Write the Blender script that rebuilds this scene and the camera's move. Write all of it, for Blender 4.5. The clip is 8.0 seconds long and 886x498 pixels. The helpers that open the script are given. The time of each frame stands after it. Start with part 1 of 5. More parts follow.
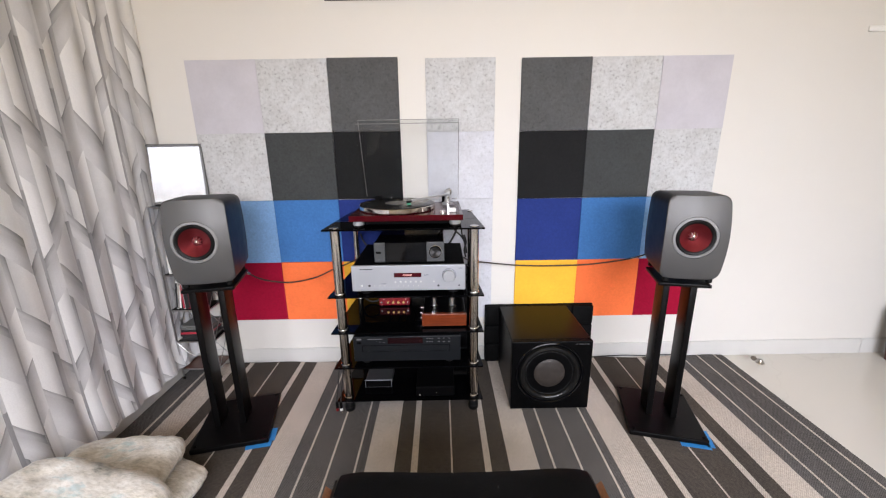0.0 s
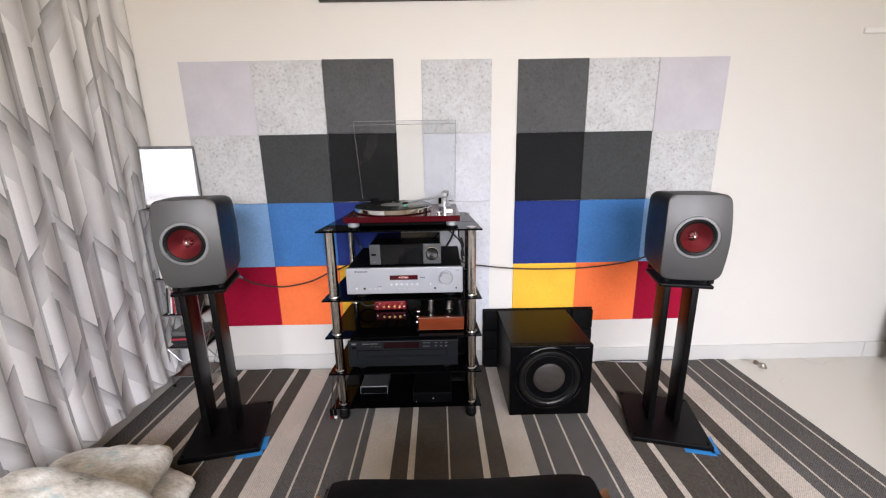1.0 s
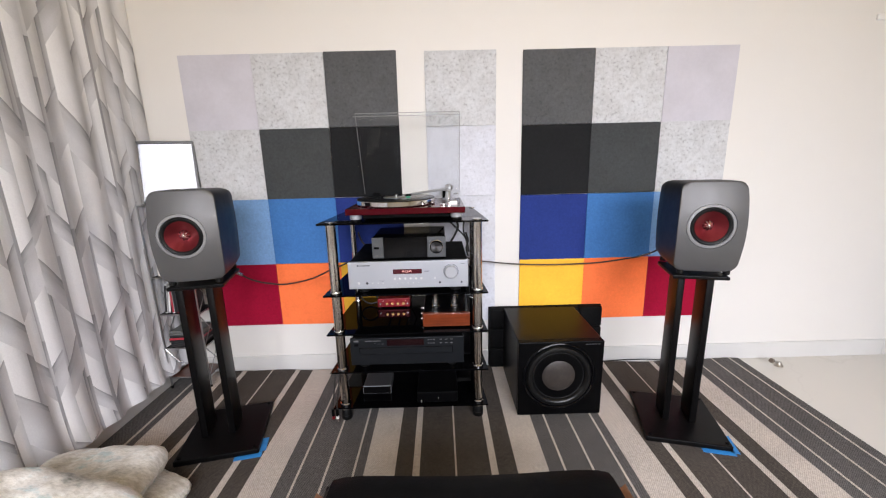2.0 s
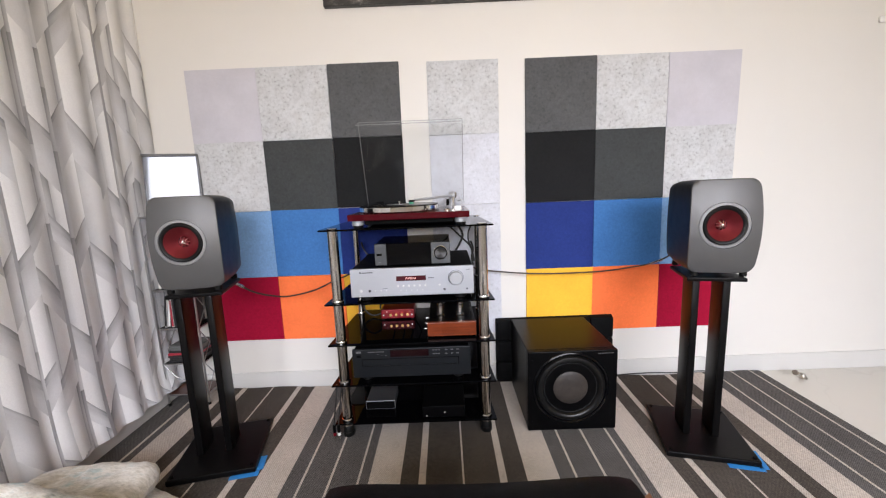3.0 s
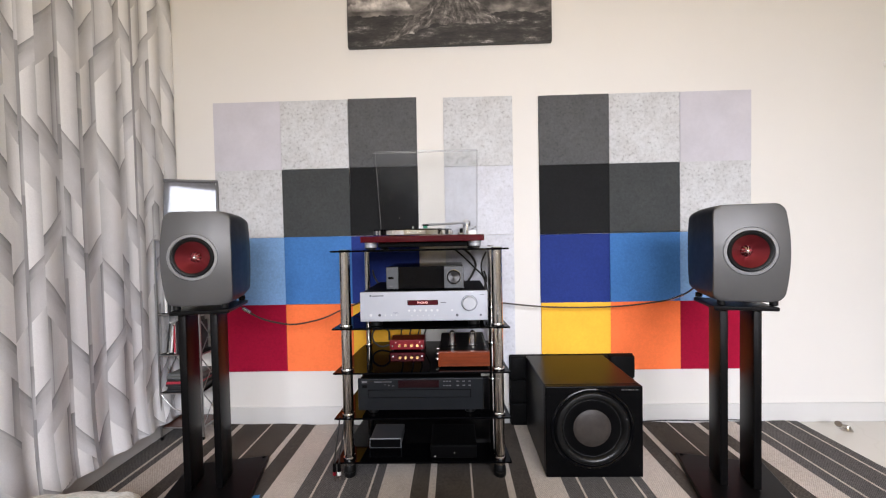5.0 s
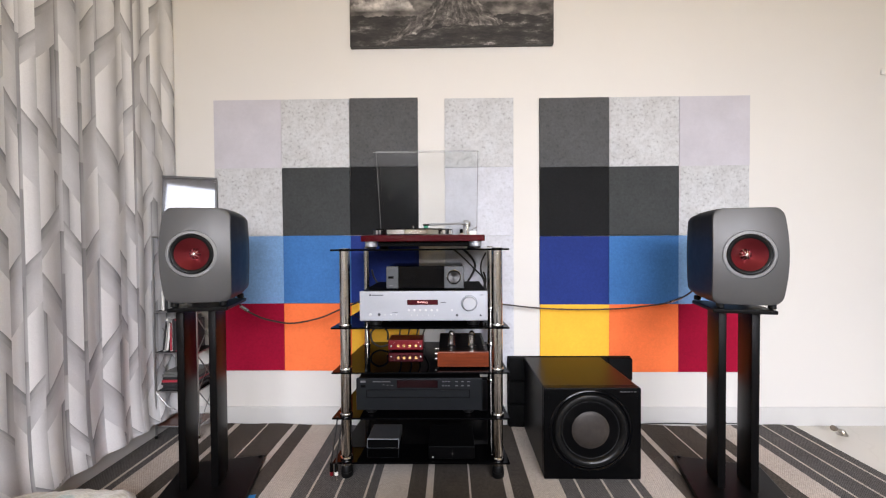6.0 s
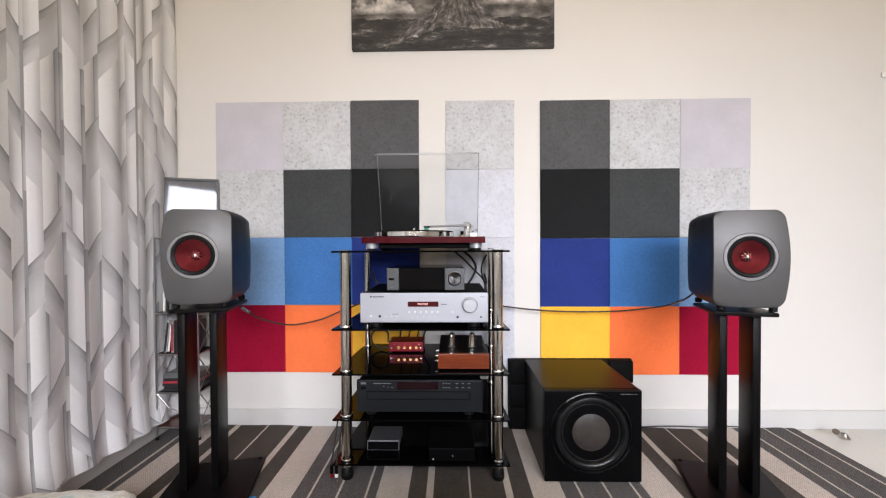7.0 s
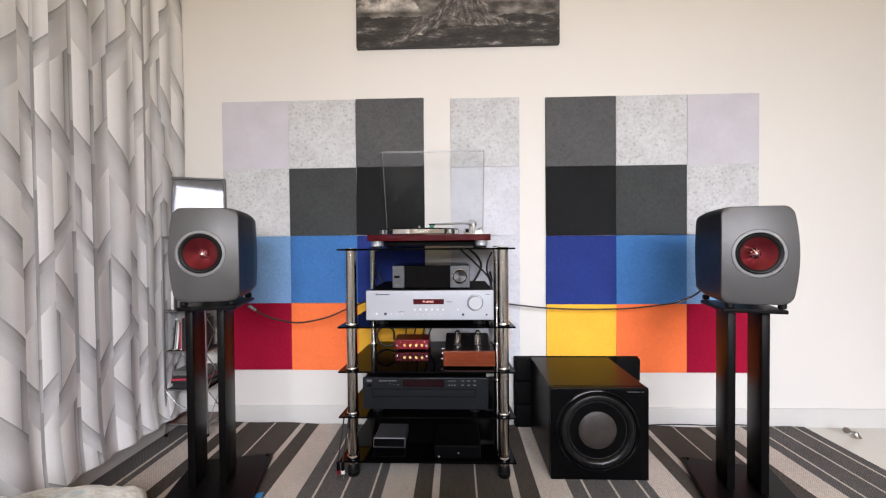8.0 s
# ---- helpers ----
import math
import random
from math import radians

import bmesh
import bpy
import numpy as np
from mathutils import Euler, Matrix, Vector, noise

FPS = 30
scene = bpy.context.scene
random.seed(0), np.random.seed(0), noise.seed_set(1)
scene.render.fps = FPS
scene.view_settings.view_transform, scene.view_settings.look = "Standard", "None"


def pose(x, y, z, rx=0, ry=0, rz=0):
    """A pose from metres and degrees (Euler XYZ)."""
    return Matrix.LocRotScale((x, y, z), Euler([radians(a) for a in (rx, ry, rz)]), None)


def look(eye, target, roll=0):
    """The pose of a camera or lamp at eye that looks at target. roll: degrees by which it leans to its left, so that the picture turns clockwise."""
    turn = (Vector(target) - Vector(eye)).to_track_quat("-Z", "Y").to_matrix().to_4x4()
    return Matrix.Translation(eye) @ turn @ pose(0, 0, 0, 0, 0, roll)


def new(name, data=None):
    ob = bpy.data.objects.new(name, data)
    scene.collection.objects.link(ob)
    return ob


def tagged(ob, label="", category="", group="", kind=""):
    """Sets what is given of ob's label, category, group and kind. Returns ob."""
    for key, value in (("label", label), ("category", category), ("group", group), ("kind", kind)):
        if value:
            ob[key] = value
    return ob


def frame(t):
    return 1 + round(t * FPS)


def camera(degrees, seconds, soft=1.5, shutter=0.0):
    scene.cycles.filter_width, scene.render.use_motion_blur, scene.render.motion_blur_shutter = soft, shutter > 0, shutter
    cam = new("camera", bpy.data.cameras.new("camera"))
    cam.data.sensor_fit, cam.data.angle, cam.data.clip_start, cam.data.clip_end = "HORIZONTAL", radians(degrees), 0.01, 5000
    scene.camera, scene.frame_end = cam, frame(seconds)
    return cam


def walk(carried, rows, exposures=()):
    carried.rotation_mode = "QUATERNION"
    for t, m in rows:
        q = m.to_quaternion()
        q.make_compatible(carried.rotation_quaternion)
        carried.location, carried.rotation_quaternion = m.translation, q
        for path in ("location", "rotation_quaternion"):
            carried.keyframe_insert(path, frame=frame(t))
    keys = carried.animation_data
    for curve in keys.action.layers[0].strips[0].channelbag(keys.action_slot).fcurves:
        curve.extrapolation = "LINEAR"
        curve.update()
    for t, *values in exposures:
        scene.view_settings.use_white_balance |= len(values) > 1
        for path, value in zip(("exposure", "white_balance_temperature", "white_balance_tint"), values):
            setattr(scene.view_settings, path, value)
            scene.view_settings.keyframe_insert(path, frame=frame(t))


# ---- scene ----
cam = camera(97.0, 8.0, soft=1.2)
PATH = [
    (0, (-0.092, -1.829, 1.099), (-0.085, 0.1, 0.571), -0.9),
    (0.5, (-0.089, -1.822, 1.089), (-0.082, 0.112, 0.581), -1.0),
    (1, (-0.089, -1.809, 1.065), (-0.069, 0.132, 0.582), -1.0),
    (1.5, (-0.099, -1.792, 1.037), (-0.084, 0.154, 0.573), -1.2),
    (3, (-0.095, -1.756, 0.931), (-0.112, 0.217, 0.608), -2.3),
    (3.5, (-0.095, -1.747, 0.898), (-0.128, 0.244, 0.718), -2.8),
    (4, (-0.102, -1.741, 0.868), (-0.144, 0.257, 0.795), -2.5),
    (5.5, (-0.121, -1.736, 0.82), (-0.169, 0.263, 0.771), -0.6),
    (6, (-0.128, -1.736, 0.819), (-0.165, 0.264, 0.779), -0.4),
    (6.5, (-0.126, -1.736, 0.817), (-0.162, 0.263, 0.785), -0.3),
    (7, (-0.126, -1.738, 0.818), (-0.169, 0.262, 0.789), -0.3),
    (7.5, (-0.128, -1.737, 0.813), (-0.181, 0.262, 0.783), -0.4),
    (8, (-0.126, -1.738, 0.814), (-0.196, 0.26, 0.779), -0.5),
]
walk(cam, [(t, look(eye, target, roll)) for t, eye, target, roll in PATH], exposures=[(0.0, 0.0), (8.0, 0.0)])

# ---- world and daylight ----
world = bpy.data.worlds.new("sky_world")
scene.world = world
world.use_nodes = True
wn = world.node_tree.nodes
sky = wn.new("ShaderNodeTexSky")
sky.sky_type = "NISHITA"
sky.sun_disc = False
sky.sun_elevation, sky.sun_rotation = radians(50), radians(200)
wn["Background"].inputs["Strength"].default_value = 0.12
world.node_tree.links.new(sky.outputs[0], wn["Background"].inputs["Color"])


def area_lamp(name, m, width, height, watts, colour, spread):
    data = bpy.data.lights.new(name, "AREA")
    data.shape, data.size, data.size_y = "RECTANGLE", width, height
    data.energy, data.color, data.spread = watts, colour, radians(spread)
    ob = new(name, data)
    ob.matrix_basis = m
    return ob


# skylight falling in through the wide window behind the camera, and the warmer light thrown up by the sunlit ground outside it
area_lamp("window_skylight", look((0.5, -4.02, 1.74), (0.40, -0.6, -0.75)), 3.0, 1.35, 82, (0.842, 0.872, 1.0), 93)
area_lamp("window_ground_light", look((0.5, -4.03, 1.70), (-0.40, -0.6, 3.00)), 3.0, 1.30, 25, (1.0, 0.77, 0.49), 130)


# ---- materials ----
def nodes_of(name):
    m = bpy.data.materials.new(name)
    m.use_nodes = True
    nt = m.node_tree
    return m, nt, nt.nodes["Principled BSDF"]


def noise_node(nt, scale, detail=4.0, rough=0.6, stretch=None, coords="Object", shift=None):
    tc = nt.nodes.new("ShaderNodeTexCoord")
    n = nt.nodes.new("ShaderNodeTexNoise")
    n.inputs["Scale"].default_value = scale
    n.inputs["Detail"].default_value = detail
    n.inputs["Roughness"].default_value = rough
    out = tc.outputs[coords]
    if stretch or shift:
        mp = nt.nodes.new("ShaderNodeMapping")
        mp.inputs["Scale"].default_value = stretch or (1.0, 1.0, 1.0)
        mp.inputs["Location"].default_value = shift or (0.0, 0.0, 0.0)
        nt.links.new(out, mp.inputs["Vector"])
        out = mp.outputs[0]
    nt.links.new(out, n.inputs["Vector"])
    return n.outputs["Fac"]


def ramp(nt, fac, stops):
    r = nt.nodes.new("ShaderNodeValToRGB")
    els = r.color_ramp.elements
    while len(els) < len(stops):
        els.new(0.5)
    for e, (p, c) in zip(els, stops):
        e.position, e.color = p, (*c, 1.0)
    nt.links.new(fac, r.inputs[0])
    return r.outputs[0]


def math_node(nt, op, a, b=None, c=None, clamp=False):
    n = nt.nodes.new("ShaderNodeMath")
    n.operation, n.use_clamp = op, clamp
    for i, v in enumerate((a, b, c)):
        if v is None:
            continue
        if isinstance(v, (int, float)):
            n.inputs[i].default_value = v
        else:
            nt.links.new(v, n.inputs[i])
    return n.outputs[0]


def mixc(nt, fac, a, b, mode="MIX"):
    n = nt.nodes.new("ShaderNodeMix")
    n.data_type, n.blend_type = "RGBA", mode
    for key, v in ((0, fac), (6, a), (7, b)):
        if isinstance(v, (int, float)):
            n.inputs[key].default_value = v
        elif isinstance(v, tuple):
            n.inputs[key].default_value = (*v, 1.0)
        else:
            nt.links.new(v, n.inputs[key])
    return n.outputs[2]


def bump(nt, bsdf, height, strength, distance):
    b = nt.nodes.new("ShaderNodeBump")
    b.inputs["Strength"].default_value, b.inputs["Distance"].default_value = strength, distance
    nt.links.new(height, b.inputs["Height"])
    nt.links.new(b.outputs[0], bsdf.inputs["Normal"])


def shade(col, k):
    return tuple(min(1.0, c * k) for c in col)


def mat(name, col, rough=0.5, metal=0.0, var=0.12, scale=6.0, bscale=300.0, bstr=0.15, bdist=0.0005, rvar=0.1, coat=0.0, spec=0.5):
    m, nt, b = nodes_of(name)
    n = noise_node(nt, scale)
    nt.links.new(ramp(nt, n, [(0.3, shade(col, 1 - var)), (0.7, shade(col, 1 + var))]), b.inputs["Base Color"])
    n2 = noise_node(nt, scale * 4.3, 5)
    nt.links.new(math_node(nt, "MULTIPLY_ADD", n2, 2 * rvar, rough - rvar, True), b.inputs["Roughness"])
    b.inputs["Metallic"].default_value = metal
    b.inputs["Coat Weight"].default_value = coat
    b.inputs["Coat Roughness"].default_value = 0.08
    b.inputs["Specular IOR Level"].default_value = spec
    if bstr:
        bump(nt, b, noise_node(nt, bscale, 3), bstr, bdist)
    return m


def glow(name, col, strength):
    m, nt, b = nodes_of(name)
    b.inputs["Base Color"].default_value = (*shade(col, 0.5), 1)
    b.inputs["Emission Color"].default_value = (*col, 1)
    b.inputs["Emission Strength"].default_value = strength
    return m


def glass(name, col, rough=0.02, ior=1.49):
    m, nt, b = nodes_of(name)
    b.inputs["Base Color"].default_value = (*col, 1)
    b.inputs["Roughness"].default_value = rough
    b.inputs["Transmission Weight"].default_value = 1.0
    b.inputs["IOR"].default_value = ior
    return m


def clear_sheet(name, tint):
    """A thin clear sheet: straight through, with a faint mirror gloss."""
    m, nt, b = nodes_of(name)
    nt.nodes.remove(b)
    out = nt.nodes["Material Output"]
    tr, gl = nt.nodes.new("ShaderNodeBsdfTransparent"), nt.nodes.new("ShaderNodeBsdfGlossy")
    mx = nt.nodes.new("ShaderNodeMixShader")
    tr.inputs["Color"].default_value = (*tint, 1)
    gl.inputs["Color"].default_value = (0.9, 0.9, 0.9, 1)
    gl.inputs["Roughness"].default_value = 0.03
    mx.inputs[0].default_value = 0.012
    nt.links.new(tr.outputs[0], mx.inputs[1])
    nt.links.new(gl.outputs[0], mx.inputs[2])
    nt.links.new(mx.outputs[0], out.inputs["Surface"])
    return m


AWAY = (3.7, 1.9, 5.3)  # keeps the octaves of the noise from lining up at the middle of a panel


def felt(name, col, speck=0.0, grain=0.15):
    """Pressed polyester felt: fine fibres, and for the flecked greys larger pale and dark tufts."""
    m, nt, b = nodes_of(name)
    base = ramp(nt, noise_node(nt, 90, 6, 0.75, shift=AWAY), [(0.3, shade(col, 1 - grain)), (0.7, shade(col, 1 + grain))])
    base = mixc(nt, 1.0, base, ramp(nt, noise_node(nt, 7, 3, shift=AWAY), [(0.3, (0.93,) * 3), (0.7, (1.07,) * 3)]), "MULTIPLY")
    if speck:
        f1 = noise_node(nt, 80, 4, 0.6, shift=AWAY)
        base = mixc(nt, speck, base, ramp(nt, f1, [(0.30, (0.50, 0.50, 0.49)), (0.41, (0.88, 0.88, 0.88)), (0.54, (1.0, 1.0, 1.0)), (0.70, (1.08, 1.08, 1.08))]), "MULTIPLY")
        f2 = noise_node(nt, 17, 3, 0.5, shift=AWAY)
        base = mixc(nt, speck, base, ramp(nt, f2, [(0.32, (0.91, 0.91, 0.90)), (0.62, (1.03, 1.05, 1.05))]), "MULTIPLY")
    nt.links.new(base, b.inputs["Base Color"])
    b.inputs["Roughness"].default_value = 0.95
    b.inputs["Specular IOR Level"].default_value = 0.1
    bump(nt, b, noise_node(nt, 420, 4, shift=AWAY), 0.35, 0.001)
    return m


def wood(name, c1, c2, rough=0.35, axis=(14.0, 1.2, 14.0), spec=0.5, coat=0.3):
    m, nt, b = nodes_of(name)
    g = noise_node(nt, 9, 7, 0.65, axis)
    nt.links.new(ramp(nt, g, [(0.32, c1), (0.66, c2)]), b.inputs["Base Color"])
    b.inputs["Roughness"].default_value = rough
    b.inputs["Coat Weight"].default_value = coat
    b.inputs["Specular IOR Level"].default_value = spec
    bump(nt, b, g, 0.1, 0.0006)
    return m


def weave(name, c1, c2, pitch, depth=0.0008):
    """Flat-woven wool: threads crossing at a few millimetres."""
    m, nt, b = nodes_of(name)
    tc = nt.nodes.new("ShaderNodeTexCoord")
    sep = nt.nodes.new("ShaderNodeSeparateXYZ")
    nt.links.new(tc.outputs["Object"], sep.inputs[0])
    k = 2 * math.pi / pitch
    a = math_node(nt, "SINE", math_node(nt, "MULTIPLY", sep.outputs[0], k))
    c = math_node(nt, "SINE", math_node(nt, "MULTIPLY", sep.outputs[1], k * 0.8))
    prod = math_node(nt, "MULTIPLY_ADD", math_node(nt, "MULTIPLY", a, c), 0.5, 0.5)
    h = math_node(nt, "ADD", math_node(nt, "MULTIPLY", prod, 0.55), math_node(nt, "MULTIPLY", noise_node(nt, 170, 5, 0.7), 0.5))
    col = ramp(nt, h, [(0.25, c1), (0.75, c2)])
    col = mixc(nt, 1.0, col, ramp(nt, noise_node(nt, 5, 5), [(0.3, (0.88,) * 3), (0.7, (1.1,) * 3)]), "MULTIPLY")
    col = mixc(nt, 1.0, col, ramp(nt, noise_node(nt, 110, 3, 0.8), [(0.32, (0.80,) * 3), (0.68, (1.20,) * 3)]), "MULTIPLY")
    nt.links.new(col, b.inputs["Base Color"])
    b.inputs["Roughness"].default_value = 0.95
    b.inputs["Specular IOR Level"].default_value = 0.1
    bump(nt, b, h, 0.6, depth)
    return m


def marble():
    m, nt, b = nodes_of("polished_marble_tile")
    tc = nt.nodes.new("ShaderNodeTexCoord")
    warp = nt.nodes.new("ShaderNodeTexNoise")
    warp.inputs["Scale"].default_value, warp.inputs["Detail"].default_value = 1.7, 6
    nt.links.new(tc.outputs["Object"], warp.inputs["Vector"])
    vein = math_node(nt, "ABSOLUTE", math_node(nt, "SUBTRACT", warp.outputs["Fac"], 0.5))
    fade = noise_node(nt, 0.9, 3)
    v = math_node(nt, "ADD", math_node(nt, "MULTIPLY", vein, 14.0), math_node(nt, "MULTIPLY", fade, 1.3), None, True)
    col = ramp(nt, v, [(0.58, (0.34, 0.31, 0.28)), (0.78, (0.58, 0.555, 0.505)), (1.0, (0.62, 0.595, 0.545))])
    nt.links.new(col, b.inputs["Base Color"])
    b.inputs["Roughness"].default_value = 0.12
    bump(nt, b, noise_node(nt, 3, 2), 0.02, 0.002)
    return m


def landscape():
    """Monochrome painting of a volcano under clouds, over dark fields with pale streaks."""
    m, nt, b = nodes_of("monochrome_landscape_painting")
    tc = nt.nodes.new("ShaderNodeTexCoord")
    sep = nt.nodes.new("ShaderNodeSeparateXYZ")
    nt.links.new(tc.outputs["Object"], sep.inputs[0])
    x, z = sep.outputs[0], sep.outputs[2]
    dx = math_node(nt, "SUBTRACT", x, 0.02)
    adx = math_node(nt, "ABSOLUTE", dx)
    wob = math_node(nt, "SUBTRACT", noise_node(nt, 14, 6, 0.6), 0.5)
    # two heaped clouds with flat feet stand over the horizon, grey sky above
    puff = noise_node(nt, 11, 7, 0.55, (1.0, 1.0, 1.7))
    clouds = ramp(nt, puff, [(0.42, (0.035, 0.031, 0.029)), (0.55, (0.11, 0.10, 0.093)), (0.68, (0.24, 0.22, 0.20))])
    heap = ramp(nt, noise_node(nt, 24, 6, 0.6), [(0.35, (0.20, 0.185, 0.17)), (0.52, (0.40, 0.375, 0.35)), (0.66, (0.66, 0.62, 0.58))])
    lump = math_node(nt, "SUBTRACT", noise_node(nt, 17, 5, 0.55), 0.5)
    for cx, wide, base, tall in ((-0.30, 0.16, 0.148, 0.075), (0.24, 0.13, 0.182, 0.060), (-0.08, 0.10, 0.215, 0.05)):
        dome = math_node(nt, "SUBTRACT", 1.0, math_node(nt, "POWER", math_node(nt, "ABSOLUTE", math_node(nt, "DIVIDE", math_node(nt, "SUBTRACT", x, cx), wide)), 3.0))
        top = math_node(nt, "ADD", math_node(nt, "MULTIPLY_ADD", dome, tall, base), math_node(nt, "MULTIPLY", lump, 0.16))
        inside = math_node(nt, "MULTIPLY", math_node(nt, "MULTIPLY", math_node(nt, "SUBTRACT", top, z), 60.0, None, True), math_node(nt, "MULTIPLY", math_node(nt, "SUBTRACT", z, base), 45.0, None, True))
        clouds = mixc(nt, inside, clouds, heap)
    # ridges run down from the summit
    fan = math_node(nt, "DIVIDE", dx, math_node(nt, "SUBTRACT", 0.36, z))
    com = nt.nodes.new("ShaderNodeCombineXYZ")
    nt.links.new(math_node(nt, "ADD", math_node(nt, "MULTIPLY", fan, 2.2), math_node(nt, "MULTIPLY", wob, 0.9)), com.inputs[0])
    nt.links.new(math_node(nt, "MULTIPLY", z, 7.0), com.inputs[2])
    rn = nt.nodes.new("ShaderNodeTexNoise")
    rn.inputs["Scale"].default_value, rn.inputs["Detail"].default_value, rn.inputs["Roughness"].default_value = 4.5, 9, 0.66
    nt.links.new(com.outputs[0], rn.inputs["Vector"])
    rock = ramp(nt, rn.outputs["Fac"], [(0.38, (0.014, 0.012, 0.011)), (0.50, (0.075, 0.068, 0.063)), (0.60, (0.19, 0.175, 0.162)), (0.70, (0.50, 0.47, 0.44))])
    land = ramp(nt, noise_node(nt, 13, 9, 0.72, (0.7, 1.0, 2.4)), [(0.42, (0.007, 0.006, 0.006)), (0.54, (0.028, 0.025, 0.024)), (0.61, (0.09, 0.083, 0.078)), (0.69, (0.46, 0.43, 0.41))])
    plain = math_node(nt, "ADD", 0.127, math_node(nt, "MULTIPLY", wob, 0.05))
    flank = math_node(nt, "ADD", math_node(nt, "SUBTRACT", 0.262, math_node(nt, "MULTIPLY", adx, 0.82)), math_node(nt, "MULTIPLY", wob, 0.09))
    foot = math_node(nt, "ADD", math_node(nt, "MINIMUM", 0.088, math_node(nt, "MULTIPLY_ADD", dx, 0.36, 0.112)), math_node(nt, "MULTIPLY", wob, 0.07))
    on_hill = math_node(nt, "MULTIPLY", math_node(nt, "GREATER_THAN", flank, z), math_node(nt, "GREATER_THAN", z, foot))
    col = mixc(nt, math_node(nt, "GREATER_THAN", plain, z), clouds, land)
    col = mixc(nt, on_hill, col, rock)
    nt.links.new(col, b.inputs["Base Color"])
    b.inputs["Roughness"].default_value = 0.6
    bump(nt, b, noise_node(nt, 160, 5), 0.4, 0.001)
    return m


def print_tone(name, light, dark, overhang=1.0):
    """One tone of the printed cloth: the ink fades across each printed facet (first UV axis) and, for sunk facets, darkens under the upper rim (second axis)."""
    m, nt, b = nodes_of(name)
    uv = nt.nodes.new("ShaderNodeUVMap")
    sep = nt.nodes.new("ShaderNodeSeparateXYZ")
    nt.links.new(uv.outputs[0], sep.inputs[0])
    f = math_node(nt, "ADD", sep.outputs[0], math_node(nt, "MULTIPLY", math_node(nt, "SUBTRACT", noise_node(nt, 14, 3), 0.5), 0.25))
    mid = tuple(0.72 * p + 0.28 * q for p, q in zip(light, dark))
    col = ramp(nt, f, [(0.0, light), (0.52, mid), (0.96, dark)])
    col = mixc(nt, 1.0, col, ramp(nt, sep.outputs[1], [(0.45, (1.0,) * 3), (1.0, (overhang,) * 3)]), "MULTIPLY")
    col = mixc(nt, 1.0, col, ramp(nt, noise_node(nt, 260, 3), [(0.3, (0.95,) * 3), (0.7, (1.04,) * 3)]), "MULTIPLY")
    nt.links.new(col, b.inputs["Base Color"])
    b.inputs["Roughness"].default_value = 0.75
    b.inputs["Sheen Weight"].default_value = 0.15
    bump(nt, b, noise_node(nt, 700, 2), 0.25, 0.0005)
    return m


def pillow_cloth():
    m, nt, b = nodes_of("marbled_velvet")
    big = noise_node(nt, 7.0, 8, 0.68, (1.0, 2.0, 1.0))
    col = ramp(nt, big, [(0.31, (0.12, 0.13, 0.11)), (0.39, (0.38, 0.37, 0.32)), (0.46, (0.64, 0.60, 0.53)), (0.58, (0.80, 0.78, 0.74)), (0.66, (0.56, 0.66, 0.66))])
    col = mixc(nt, 1.0, col, ramp(nt, noise_node(nt, 60, 6, 0.7, (1.0, 2.2, 1.0)), [(0.34, (0.74, 0.73, 0.70)), (0.60, (1.05, 1.05, 1.05))]), "MULTIPLY")
    nt.links.new(col, b.inputs["Base Color"])
    b.inputs["Roughness"].default_value = 0.8
    b.inputs["Sheen Weight"].default_value = 0.3
    bump(nt, b, noise_node(nt, 45, 5), 0.3, 0.003)
    return m


def spun_metal():
    """Turned metal whose fine rings throw a bow-tie highlight."""
    m, nt, b = nodes_of("spun_dark_metal")
    tg = nt.nodes.new("ShaderNodeTangent")
    tg.direction_type, tg.axis = "RADIAL", "Y"
    nt.links.new(tg.outputs[0], b.inputs["Tangent"])
    nt.links.new(ramp(nt, noise_node(nt, 200, 2), [(0.3, (0.07, 0.07, 0.073)), (0.7, (0.09, 0.09, 0.093))]), b.inputs["Base Color"])
    b.inputs["Metallic"].default_value = 1.0
    b.inputs["Roughness"].default_value = 0.32
    b.inputs["Anisotropic"].default_value = 0.9
    return m


WALL = mat("ivory_wall_paint", (0.688, 0.668, 0.628), 0.6, var=0.015, scale=1.5, bscale=120, bstr=0.08)
# ceiling is out of view; its yellow tint is added to warm the upper wall
CEIL = mat("warm_bounce_ceiling", (0.82, 0.70, 0.42), 0.8, var=0.02)
SKIRT = mat("glazed_skirting_tile", (0.60, 0.592, 0.568), 0.4, var=0.03, scale=3, bstr=0.02)
MARBLE = marble()
FRAMEWHITE = mat("white_window_frame", (0.78, 0.78, 0.76), 0.35, var=0.03)
PANEGLASS = glass("window_glass", (1, 1, 1), 0.0, 1.45)
LAVENDER = felt("lavender_felt", (0.52, 0.508, 0.55), 0.0, 0.03)
FLECK = felt("flecked_grey_felt", (0.545, 0.55, 0.56), 0.75, 0.06)
PALEFLECK = felt("pale_flecked_felt", (0.60, 0.61, 0.66), 0.4, 0.07)
GREY = felt("mid_grey_felt", (0.095, 0.097, 0.100), 0.5)
CHARCOAL = felt("charcoal_felt", (0.056, 0.060, 0.061), 0.3)
BLACKFELT = felt("black_felt", (0.016, 0.0165, 0.0175))
PALEBLUE = felt("pale_blue_felt", (0.20, 0.36, 0.62))
BLUE = felt("mid_blue_felt", (0.055, 0.17, 0.42))
NAVY = felt("navy_felt", (0.022, 0.040, 0.19))
RED = felt("crimson_felt", (0.30, 0.006, 0.030))
ORANGE = felt("orange_felt", (0.90, 0.19, 0.06), 0.0, 0.07)
